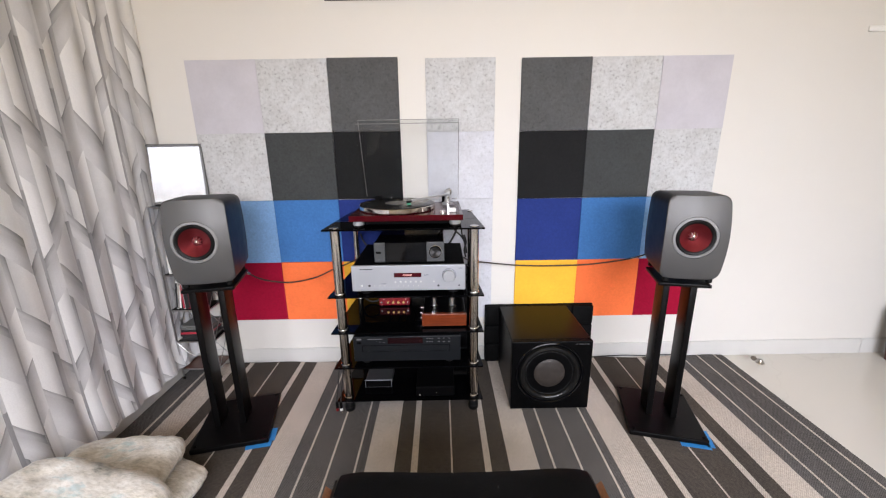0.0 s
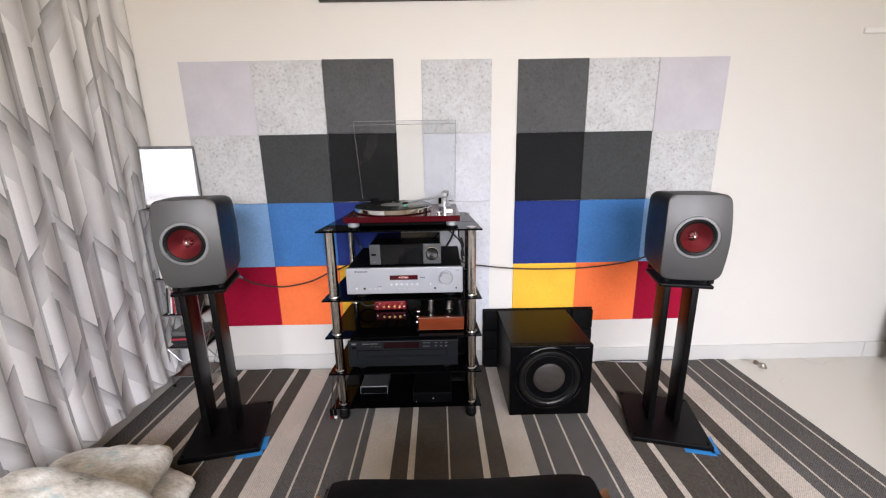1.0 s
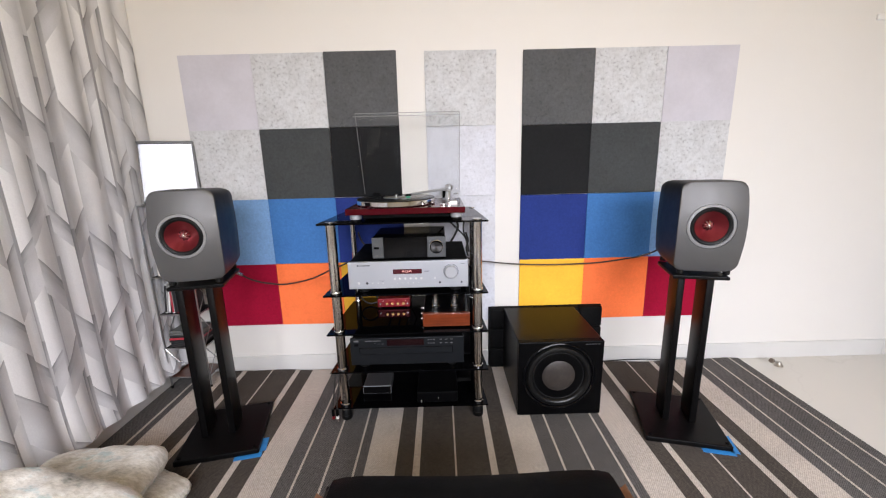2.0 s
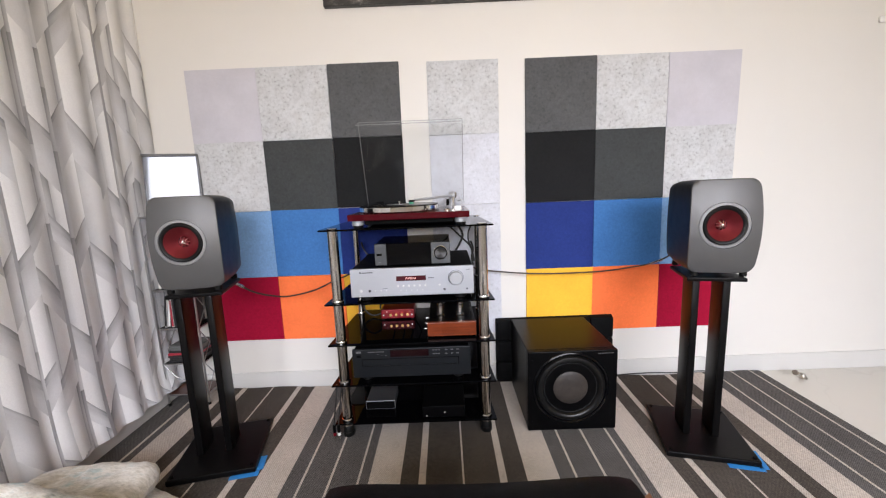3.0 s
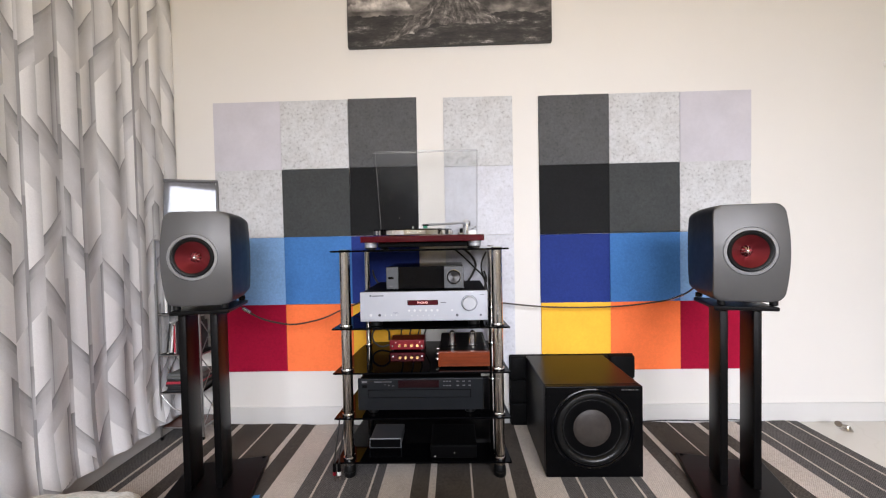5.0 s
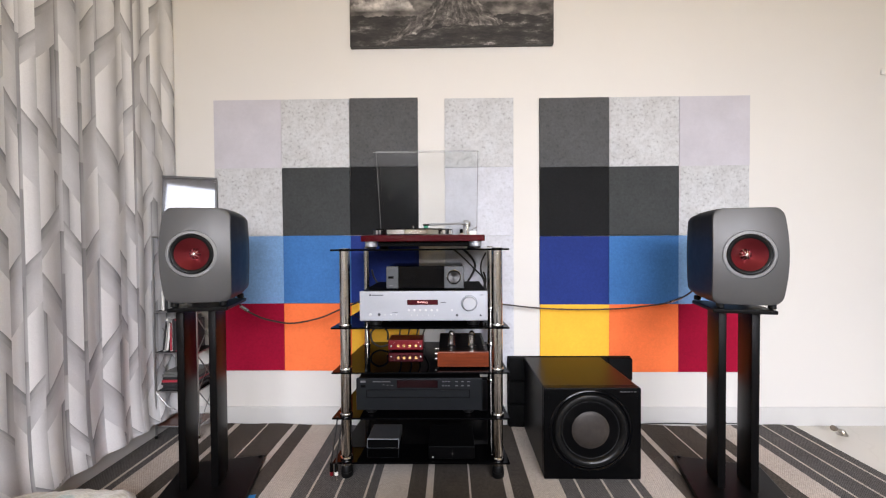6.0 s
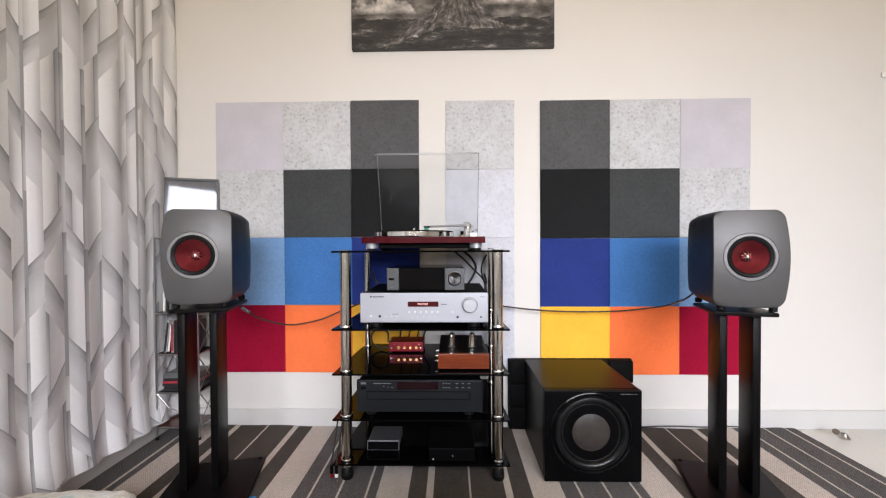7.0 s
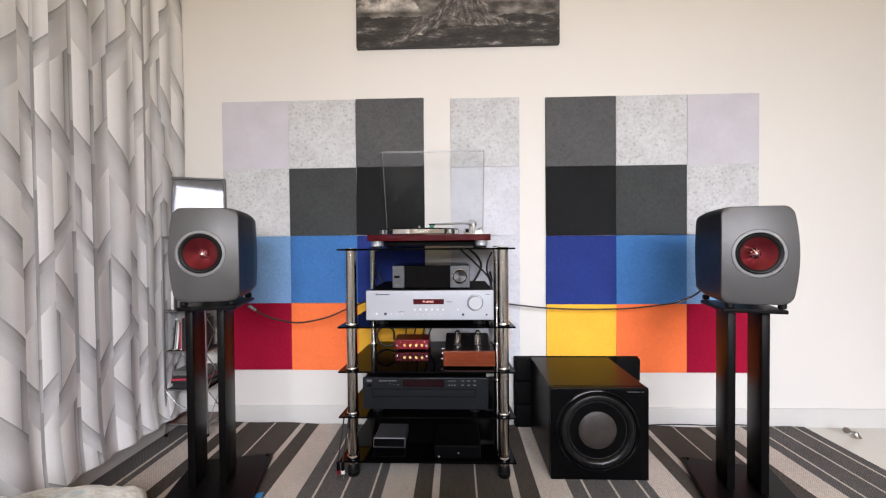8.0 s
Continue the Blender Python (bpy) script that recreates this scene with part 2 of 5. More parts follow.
YELLOW = felt("yellow_felt", (0.86, 0.47, 0.05), 0.0, 0.07)
RUGDARK = weave("charcoal_rug_weave", (0.040, 0.0375, 0.036), (0.148, 0.140, 0.135), 0.0055, 0.0009)
RUGBROWN = weave("brown_grey_rug_weave", (0.036, 0.031, 0.027), (0.100, 0.086, 0.074), 0.004)
RUGLIGHT = weave("cream_rug_weave", (0.36, 0.318, 0.275), (0.57, 0.51, 0.455), 0.0065, 0.0012)
BLACKGLASS = mat("black_tempered_glass", (0.0015, 0.0015, 0.0018), 0.03, var=0.05, bstr=0, rvar=0.01, spec=0.07)
CHROME = mat("polished_chrome", (0.80, 0.79, 0.77), 0.09, 1.0, var=0.03, bstr=0, rvar=0.03)
BRUSHED = mat("nickel_tube", (0.55, 0.52, 0.48), 0.18, 1.0, var=0.06, scale=12, bstr=0, rvar=0.05)
SILVER = mat("silver_anodised_aluminium", (0.37, 0.385, 0.415), 0.45, 0.5, var=0.02, bscale=900, bstr=0.05)
BLACKPAINT = mat("satin_black_paint", (0.0018, 0.0018, 0.0020), 0.36, var=0.25, scale=14, bscale=500, bstr=0.06, spec=0.06)
STANDBLACK = wood("grained_black_stand_paint", (0.0020, 0.0019, 0.0020), (0.0050, 0.0046, 0.0046), 0.34, (16.0, 16.0, 1.0), 0.09, 0.0)
BLACKMATT = mat("matt_black_plastic", (0.0024, 0.0024, 0.0026), 0.5, var=0.2, bscale=700, bstr=0.15, spec=0.04)
GLOSSBLACK = mat("gloss_black_acrylic", (0.0025, 0.0025, 0.003), 0.08, var=0.05, bstr=0, rvar=0.02, spec=0.22)
RUBBER = mat("black_rubber", (0.0035, 0.0035, 0.0035), 0.45, var=0.2, bstr=0.1, spec=0.2)
GLOSSRUBBER = mat("shiny_black_rubber", (0.004, 0.004, 0.004), 0.30, var=0.15, scale=25, bstr=0, rvar=0.05, spec=0.32)
ASHBLACK = wood("black_ash_veneer", (0.0022, 0.002, 0.0019), (0.005, 0.0045, 0.0042), 0.30, (12.0, 1.0, 12.0), 0.10, 0.0)
TITAN = mat("titanium_grey_lacquer", (0.098, 0.097, 0.097), 0.48, 0.5, var=0.03, bscale=900, bstr=0.05)
CABSIDE = mat("dark_slate_lacquer", (0.012, 0.013, 0.018), 0.45, 0.0, var=0.05, bscale=700, bstr=0.04, spec=0.3)
RING = mat("pale_grey_trim", (0.20, 0.20, 0.203), 0.6, 0.2, var=0.03, bstr=0)
CONERED = mat("rose_metal_cone", (0.185, 0.022, 0.028), 0.40, 0.85, var=0.10, scale=20, bstr=0)
SUBPAPER = mat("dark_paper_cone", (0.012, 0.012, 0.012), 0.55, var=0.2, scale=30, bscale=500, bstr=0.2, spec=0.3)
SPUN = spun_metal()
BRIGHTBUTTON = mat("bright_silver_button", (0.78, 0.78, 0.78), 0.25, 0.3, var=0.02, bstr=0)
KNOBSILVER = mat("turned_aluminium_knob", (0.42, 0.432, 0.455), 0.36, 0.5, var=0.02, bstr=0)
BOXGREY = mat("mid_grey_metal_case", (0.045, 0.046, 0.048), 0.45, 0.2, var=0.08, bstr=0.04)
SUBCONE = mat("grey_fibre_cone", (0.030, 0.0245, 0.021), 0.5, var=0.25, scale=40, bscale=500, bstr=0.3, spec=0.3)
CHERRY = mat("cherry_gloss_lacquer", (0.052, 0.0018, 0.0048), 0.14, var=0.12, scale=9, bstr=0, coat=0.15, spec=0.2)
ORANGEWOOD = wood("orange_cherry_veneer", (0.085, 0.013, 0.003), (0.155, 0.029, 0.006), 0.35, (1.2, 14.0, 14.0), 0.25, 0.05)
SHELFWOOD = wood("dark_shelf_board", (0.06, 0.022, 0.015), (0.11, 0.045, 0.03), 0.3, (1.5, 12.0, 12.0))
WALNUT = wood("walnut_veneer", (0.14, 0.055, 0.025), (0.28, 0.13, 0.06), 0.35, (2.0, 12.0, 12.0))
VINYL = mat("black_vinyl", (0.009, 0.009, 0.010), 0.22, var=0.1, bstr=0)
ACRYLIC = clear_sheet("clear_acrylic", (0.965, 0.97, 0.972))
EDGE = mat("smoky_acrylic_edge", (0.22, 0.22, 0.22), 0.2, var=0.1, bstr=0)
TUBEGLASS = glass("valve_glass", (1, 1, 1), 0.0, 1.45)
REDMETAL = mat("red_anodised_metal", (0.20, 0.004, 0.012), 0.35, 0.4, var=0.06, bstr=0)
GOLD = mat("gold_knob", (0.66, 0.38, 0.15), 0.20, 1.0, var=0.05, bstr=0)
DARKPANEL = mat("dark_grey_fascia", (0.0055, 0.0065, 0.008), 0.42, 0.0, var=0.06, bscale=800, bstr=0.05, spec=0.18)
MIDPANEL = mat("slate_fascia", (0.060, 0.064, 0.068), 0.42, 0.3, var=0.05, bscale=800, bstr=0.05)
PRINTGREY = mat("grey_print", (0.11, 0.11, 0.115), 0.5, var=0.02, bstr=0)
PRINTBLACK = mat("black_gap", (0.0008, 0.0008, 0.0008), 0.7, var=0.02, bstr=0, spec=0.05)
PRINTDARK = mat("dark_print", (0.03, 0.03, 0.035), 0.5, var=0.02, bstr=0)
REDTEXT = glow("red_display_glow", (1.0, 0.50, 0.46), 0.9)
DIMWIN = mat("dim_maroon_display", (0.009, 0.0022, 0.003), 0.2, var=0.1, bstr=0, spec=0.2)
REDWIN = mat("dark_red_display", (0.05, 0.004, 0.008), 0.15, var=0.1, bstr=0)
LED = glow("white_led", (1.0, 0.95, 0.9), 1.2)
LEATHER = mat("black_leather", (0.0028, 0.0028, 0.003), 0.5, var=0.2, scale=9, bscale=260, bstr=0.35, bdist=0.001, spec=0.07)
BROWNLEATHER = mat("dark_brown_leather", (0.030, 0.020, 0.020), 0.4, var=0.2, scale=9, bscale=260, bstr=0.3, bdist=0.001)
TAPE = mat("blue_masking_tape", (0.02, 0.20, 0.52), 0.65, var=0.1, scale=40, bscale=600, bstr=0.3)
CABLE = mat("brown_braided_cable", (0.028, 0.015, 0.010), 0.55, var=0.5, scale=420, bscale=900, bstr=0.4)
BLACKCABLE = mat("black_cable", (0.010, 0.010, 0.010), 0.5, var=0.1, bstr=0)
QUILT = mat("black_quilted_foam", (0.0018, 0.0018, 0.002), 0.8, var=0.25, scale=20, bscale=350, bstr=0.4, spec=0.15)
WIRE = mat("chromed_wire", (0.42, 0.42, 0.42), 0.34, 1.0, var=0.05, bstr=0)
FRAMEDARK = mat("dark_picture_frame", (0.03, 0.029, 0.028), 0.4, var=0.15, bstr=0.05)
PICGLASS = mat("glazed_dark_print", (0.09, 0.09, 0.095), 0.02, var=0.25, scale=9, bstr=0, rvar=0.01, coat=0.6, spec=0.5)
PAPERWHITE = mat("white_paper", (0.72, 0.71, 0.69), 0.5, var=0.05, bstr=0)
PAPERRED = mat("red_card", (0.36, 0.03, 0.05), 0.4, var=0.08, bstr=0)
PAPERBLACK = mat("black_card", (0.02, 0.02, 0.022), 0.35, var=0.1, bstr=0)
PAPERGREEN = mat("dull_grey_card", (0.12, 0.125, 0.12), 0.4, var=0.08, bstr=0)
BUMPER = mat("tan_rubber_bumper", (0.16, 0.13, 0.10), 0.5, var=0.1, bstr=0)
STOPPER = mat("brass_steel_stop", (0.45, 0.42, 0.38), 0.3, 0.9, var=0.1, bstr=0)
WHITEPLASTIC = mat("white_plastic", (0.78, 0.77, 0.74), 0.3, var=0.02, bstr=0)
PILLOW = pillow_cloth()
PAINTING = landscape()
LINING = mat("white_curtain_lining", (0.60, 0.60, 0.60), 0.85, var=0.05)


# ---- mesh helpers ----
def mesh_ob(name, bm, material, smooth=False):
    me = bpy.data.meshes.new(name)
    bm.normal_update()
    bm.to_mesh(me)
    bm.free()
    for m in material if isinstance(material, (list, tuple)) else (material,):
        me.materials.append(m)
    if smooth:
        for p in me.polygons:
            p.use_smooth = True
        me.set_sharp_from_angle(angle=radians(35))
    return new(name, me)


def part(name, bm, material, parent, label="", smooth=True):
    ob = mesh_ob(name, bm, material, smooth)
    ob.parent = parent
    return tagged(ob, label)


def thing(name, label, category, m=None, group="", kind=""):
    ob = new(name)
    ob.empty_display_size = 0.05
    if m:
        ob.matrix_basis = m
    return tagged(ob, label, category, group, kind)


def box(x0, x1, y0, y1, z0, z1, bev=0.0, seg=2, bm=None):
    """A bevelled box; with bm it is added to that bmesh."""
    one = bmesh.new()
    bmesh.ops.create_cube(one, size=1)
    for v in one.verts:
        v.co = Vector(((x0 + x1) / 2 + v.co.x * (x1 - x0), (y0 + y1) / 2 + v.co.y * (y1 - y0), (z0 + z1) / 2 + v.co.z * (z1 - z0)))
    if bev:
        bmesh.ops.bevel(one, geom=list(one.edges), offset=bev, segments=seg, affect="EDGES", profile=0.5)
    return join(bm, one)


def join(bm, one):
    if bm is None:
        return one
    me = bpy.data.meshes.new("tmp")
    one.to_mesh(me)
    one.free()
    bm.from_mesh(me)
    bpy.data.meshes.remove(me)
    return bm


def lathe(profile, n=48, m=None, bm=None):
    """Turns (radius, height) pairs about z; m then places it."""
    one = bmesh.new()
    rings = []
    for r, z in profile:
        if r < 1e-6:
            rings.append([one.verts.new((0, 0, z))])
        else:
            rings.append([one.verts.new((r * math.cos(2 * math.pi * k / n), r * math.sin(2 * math.pi * k / n), z)) for k in range(n)])
    for a, b in zip(rings, rings[1:]):
        for k in range(n):
            j = (k + 1) % n
            if len(a) == 1 and len(b) == 1:
                continue
            if len(a) == 1:
                one.faces.new((a[0], b[j], b[k]))
            elif len(b) == 1:
                one.faces.new((a[k], a[j], b[0]))
            else:
                one.faces.new((a[k], a[j], b[j], b[k]))
    bmesh.ops.recalc_face_normals(one, faces=one.faces)
    if m:
        bmesh.ops.transform(one, matrix=m, verts=one.verts)
    return join(bm, one)


def cyl(r, z0, z1, n=32, bev=0.0, m=None, bm=None):
    b = min(bev, r * 0.9)
    prof = [(0, z0), (r - b, z0), (r, z0 + b), (r, z1 - b), (r - b, z1), (0, z1)] if b else [(0, z0), (r, z0), (r, z1), (0, z1)]
    return lathe(prof, n, m, bm)


def tube(points, r, n=8, bm=None, steps=0):
    """A round wire along points; steps > 0 smooths it as a Catmull-Rom curve."""
    pts = [Vector(p) for p in points]
    if steps:
        ext = [2 * pts[0] - pts[1]] + pts + [2 * pts[-1] - pts[-2]]
        out = []
        for a, b, c, d in zip(ext, ext[1:], ext[2:], ext[3:]):
            for s in range(steps):
                t = s / steps
                out.append(0.5 * ((2 * b) + (c - a) * t + (2 * a - 5 * b + 4 * c - d) * t * t + (3 * b - a - 3 * c + d) * t ** 3))
        pts = out + [pts[-1]]
    one = bmesh.new()
    rings, side = [], None
    for i, p in enumerate(pts):
        d = (pts[min(i + 1, len(pts) - 1)] - pts[max(i - 1, 0)]).normalized()
        if side is None:
            side = d.orthogonal().normalized()
        side = (side - d * side.dot(d)).normalized()
        up = d.cross(side)
        rings.append([one.verts.new(p + r * (math.cos(2 * math.pi * k / n) * side + math.sin(2 * math.pi * k / n) * up)) for k in range(n)])
    for a, b in zip(rings, rings[1:]):
        for k in range(n):
            j = (k + 1) % n
            one.faces.new((a[k], a[j], b[j], b[k]))
    one.faces.new(rings[0][::-1])
    one.faces.new(rings[-1])
    bmesh.ops.recalc_face_normals(one, faces=one.faces)
    return join(bm, one)


def rounded_outline(w, h, r, n=8):
    """Rounded rectangle in x, z, counter-clockwise."""
    pts = []
    for cx, cz, a0 in ((w / 2 - r, h / 2 - r, 0), (-w / 2 + r, h / 2 - r, 90), (-w / 2 + r, -h / 2 + r, 180), (w / 2 - r, -h / 2 + r, 270)):
        for k in range(n + 1):
            a = radians(a0 + 90 * k / n)
            pts.append((cx + r * math.cos(a), cz + r * math.sin(a)))
    full = []
    for p, q in zip(pts, pts[1:] + pts[:1]):
        k = max(1, round(math.hypot(q[0] - p[0], q[1] - p[1]) / 0.012))
        full += [(p[0] + (q[0] - p[0]) * i / k, p[1] + (q[1] - p[1]) * i / k) for i in range(k)]
    return full


def lettering(name, text, size, material, parent, m, label=""):
    cu = bpy.data.curves.new(name, "FONT")
    cu.body, cu.size, cu.align_x, cu.align_y, cu.extrude = text, size, "CENTER", "CENTER", 0.0002
    tmp = new("tmp_text", cu)
    bpy.context.view_layer.update()
    me = bpy.data.meshes.new_from_object(tmp.evaluated_get(bpy.context.evaluated_depsgraph_get()))
    bpy.data.objects.remove(tmp)
    me.name = name
    me.materials.clear()
    me.materials.append(material)
    me.transform(m)
    ob = new(name, me)
    ob.parent = parent
    return tagged(ob, label)


FRONT = pose(0, 0, 0, 90, 0, 0)  # turns a thing lathed about z so that it faces -y

# ---- the room ----
X0, X1, Y1, CZ = -1.62, 3.30, -4.20, 2.75


def structure(name, bm, material, label):
    return tagged(mesh_ob(name, bm, material), label, "", "", "structure")


structure("floor", box(X0 - 0.15, X1 + 0.15, Y1 - 0.15, 0.15, -0.12, 0.0), MARBLE, "polished white marble-look floor with faint grey veins")
structure("ceiling", box(X0 - 0.15, X1 + 0.15, Y1 - 0.15, 0.15, CZ, CZ + 0.12), CEIL, "plain unseen ceiling, tinted warm cream to warm the bounced light")
structure("wall_north", box(X0 - 0.15, X1 + 0.15, 0.0, 0.15, 0.0, CZ), WALL, "smooth ivory painted wall behind the hi-fi")
structure("wall_west", box(X0 - 0.15, X0, Y1, 0.0, 0.0, CZ), WALL, "ivory painted wall behind the curtain")
structure("wall_east", box(X1, X1 + 0.15, Y1, 0.0, 0.0, CZ), WALL, "ivory painted side wall")
wall_s = bmesh.new()
WX0, WX1, WZ0, WZ1 = -1.10, 2.10, 0.98, 2.50
for x0, x1, z0, z1 in ((X0 - 0.15, WX0, 0, CZ), (WX1, X1 + 0.15, 0, CZ), (WX0, WX1, 0, WZ0), (WX0, WX1, WZ1, CZ)):
    box(x0, x1, Y1 - 0.15, Y1, z0, z1, bm=wall_s)
structure("wall_south", wall_s, WALL, "ivory painted wall with a wide window opening")
win = tagged(new("window_1"), "wide white-framed window opposite the hi-fi", "window", "", "structure")
fr = bmesh.new()
for x0, x1, z0, z1 in ((WX0, WX1, WZ0, WZ0 + 0.06), (WX0, WX1, WZ1 - 0.06, WZ1), (WX0, WX0 + 0.06, WZ0 + 0.06, WZ1 - 0.06), (WX1 - 0.06, WX1, WZ0 + 0.06, WZ1 - 0.06), (0.47, 0.53, WZ0 + 0.06, WZ1 - 0.06)):
    box(x0, x1, Y1 - 0.10, Y1 - 0.04, z0, z1, 0.004, 1, fr)
part("window_frame", fr, FRAMEWHITE, win, smooth=False)
for x0, x1 in ((WX0 + 0.06, 0.47), (0.53, WX1 - 0.06)):
    pane = part("pane", box(x0, x1, Y1 - 0.075, Y1 - 0.069, WZ0 + 0.06, WZ1 - 0.06), PANEGLASS, win, smooth=False)
    pane.visible_shadow = False
skirt = bmesh.new()
for x0, x1 in ((-1.36, -0.62), (-0.618, 0.28), (0.282, 1.18), (1.182, 2.08), (2.082, 2.98), (2.982, X1)):
    box(x0, x1, -0.010, -0.0005, 0.0, 0.082, 0.0015, 1, skirt)
structure("baseboard", skirt, SKIRT, "pale glazed tile skirting along the wall")
structure("ledge", box(X0, -1.375, Y1, -0.001, 0.0, 0.070, 0.006, 2), SKIRT, "low pale tiled ledge under the curtain")


# ---- rug ----
def build_rug():
    rug = thing("rug", "striped charcoal and cream flat-woven rug on the floor", "rug")
    ex0, ex1, ey0, ey1, top = -1.372, 1.358, -2.25, -0.014, 0.008
    bm = bmesh.new()
    nx, ny = 120, 60
    grid = []
    for i in range(nx + 1):
        col = []
        for j in range(ny + 1):
            x, y = ex0 + (ex1 - ex0) * i / nx, ey0 + (ey1 - ey0) * j / ny
            far = j / ny
            y += -0.006 * far ** 20 * (1 + math.sin(x * 9) + 0.7 * math.sin(x * 23))
            lift = 0.006 * max(0.0, far - 0.9) * 10 * (0.5 + 0.5 * math.sin(x * 11 + 1)) * (0.4 + 0.6 * math.sin(x * 4.1))
            col.append((x, y, top + max(0, lift)))
        grid.append(col)
    tv = [[bm.verts.new(p) for p in c] for c in grid]
    for i in range(nx):
        for j in range(ny):
            bm.faces.new((tv[i][j], tv[i + 1][j], tv[i + 1][j + 1], tv[i][j + 1]))
    edge = [tv[i][0] for i in range(nx + 1)] + [tv[nx][j] for j in range(1, ny + 1)] + [tv[i][ny] for i in range(nx - 1, -1, -1)] + [tv[0][j] for j in range(ny - 1, 0, -1)]
    low = [bm.verts.new((v.co.x, v.co.y, max(0.001, v.co.z - 0.008))) for v in edge]
    for k in range(len(edge)):
        j = (k + 1) % len(edge)
        bm.faces.new((edge[k], low[k], low[j], edge[j]))
    part("weave", bm, RUGDARK, rug, smooth=False)

    def strip(name, x0, x1, material, lift):
        b = bmesh.new()
        rows = []
        for j in range(ny + 1):
            far = j / ny
            row = []
            for x in (x0, x1):
                y = ey0 + (ey1 - ey0) * far - 0.006 * far ** 20 * (1 + math.sin(x * 9) + 0.7 * math.sin(x * 23))
                z = 0.006 * max(0.0, far - 0.9) * 10 * (0.5 + 0.5 * math.sin(x * 11 + 1)) * (0.4 + 0.6 * math.sin(x * 4.1))
                row.append((x, min(y, y - 0.003), top + max(0, z) + lift))
            rows.append([b.verts.new((row[0][0], row[0][1], row[0][2] - 0.002)), b.verts.new(row[0]), b.verts.new(row[1]), b.verts.new((row[1][0], row[1][1], row[1][2] - 0.002))])
        for r0, r1 in zip(rows, rows[1:]):
            for k in range(3):
                b.faces.new((r0[k], r0[k + 1], r1[k + 1], r1[k]))
        part(name, b, material, rug, smooth=False)

    def warp(q):
        """The weave is pulled a little tighter towards the free edge."""
        return q if q < 0.6 else 0.6 + (q - 0.6) * 0.957

    period, start = 0.8755, -0.3715
    for rep in (-1, 0, 1):
        s = start + period * rep
        for a, w, mt in ((0.0, 0.102, RUGLIGHT), (0.160, 0.023, RUGLIGHT), (0.300, 0.006, RUGLIGHT), (0.417, 0.023, RUGLIGHT), (0.503, 0.102, RUGLIGHT),
                         (0.655, 0.007, RUGLIGHT), (0.746, 0.007, RUGLIGHT), (0.838, 0.007, RUGLIGHT)):
            if s + a > -1.37 and s + a + w < 1.368:
                strip("cream_stripe", warp(s + a), warp(s + a + w), mt, 0.0012)
        for a, w in ((0.102, 0.058), (0.183, 0.117), (0.306, 0.111), (0.440, 0.063)):
            if s + a > -1.37 and s + a + w < 1.368:
                strip("brown_stripe", warp(s + a), warp(s + a + w), RUGBROWN, 0.0006)
    # first stripes of the repeat that the curtain side cuts off
    strip("cream_stripe", -1.286, -1.277, RUGLIGHT, 0.0012)


build_rug()


# ---- acoustic panels ----
def build_panels():
    kinds = {"L": (LAVENDER, "plain lavender-grey"), "F": (FLECK, "flecked light grey"), "G": (GREY, "mid grey"), "C": (CHARCOAL, "charcoal"),
             "K": (BLACKFELT, "black"), "P": (PALEBLUE, "pale blue"), "B": (BLUE, "mid blue"), "N": (NAVY, "navy blue"), "R": (RED, "crimson red"),
             "O": (ORANGE, "orange"), "Y": (YELLOW, "yellow"), "W": (PALEFLECK, "pale flecked grey")}
    rng = random.Random(4)
    blocks = ((-1.170, 1.4485, ("LFG", "FCK", "PBN", "ROY")), (-0.150, 1.4425, ("F", "W", "W", "W")), (0.266, 1.4390, ("GFL", "KCF", "NBP", "YOR")))
    meshes = {}
    for x0, ztop, rows in blocks:
        for r, row in enumerate(rows):
            for c, key in enumerate(row):
                material, words = kinds[key]
                if key not in meshes:
                    ob = mesh_ob("acoustic_panel", box(-0.1502, 0.1502, -0.009, 0.0, -0.1499, 0.1499, 0.0006, 1), material)
                    meshes[key] = ob.data
                else:
                    ob = new("acoustic_panel", meshes[key])
                cx, cz = x0 + 0.301 * c + 0.15, ztop - 0.3008 * r - 0.15
                ob.matrix_basis = pose(cx + rng.uniform(-0.001, 0.001), -0.001, cz + rng.uniform(-0.001, 0.001), 0, rng.uniform(-0.25, 0.25), 0)
                tagged(ob, words + " square felt acoustic panel on the wall", "acoustic panel", "felt panels on the wall")


build_panels()


# ---- painting ----
def build_painting():
    p = thing("canvas_painting", "black and white canvas painting of a mountain above the panels", "painting", pose(-0.117, -0.002, 1.667))
    part("canvas", box(-0.441, 0.441, -0.019, 0.0, 0.0, 0.56, 0.0012, 2), PAINTING, p, smooth=False)
    part("side_edge", box(-0.4395, 0.4395, -0.017, 0.002, -0.0015, 0.5615), FRAMEDARK, p, "dark wrapped edge", smooth=False)


build_painting()


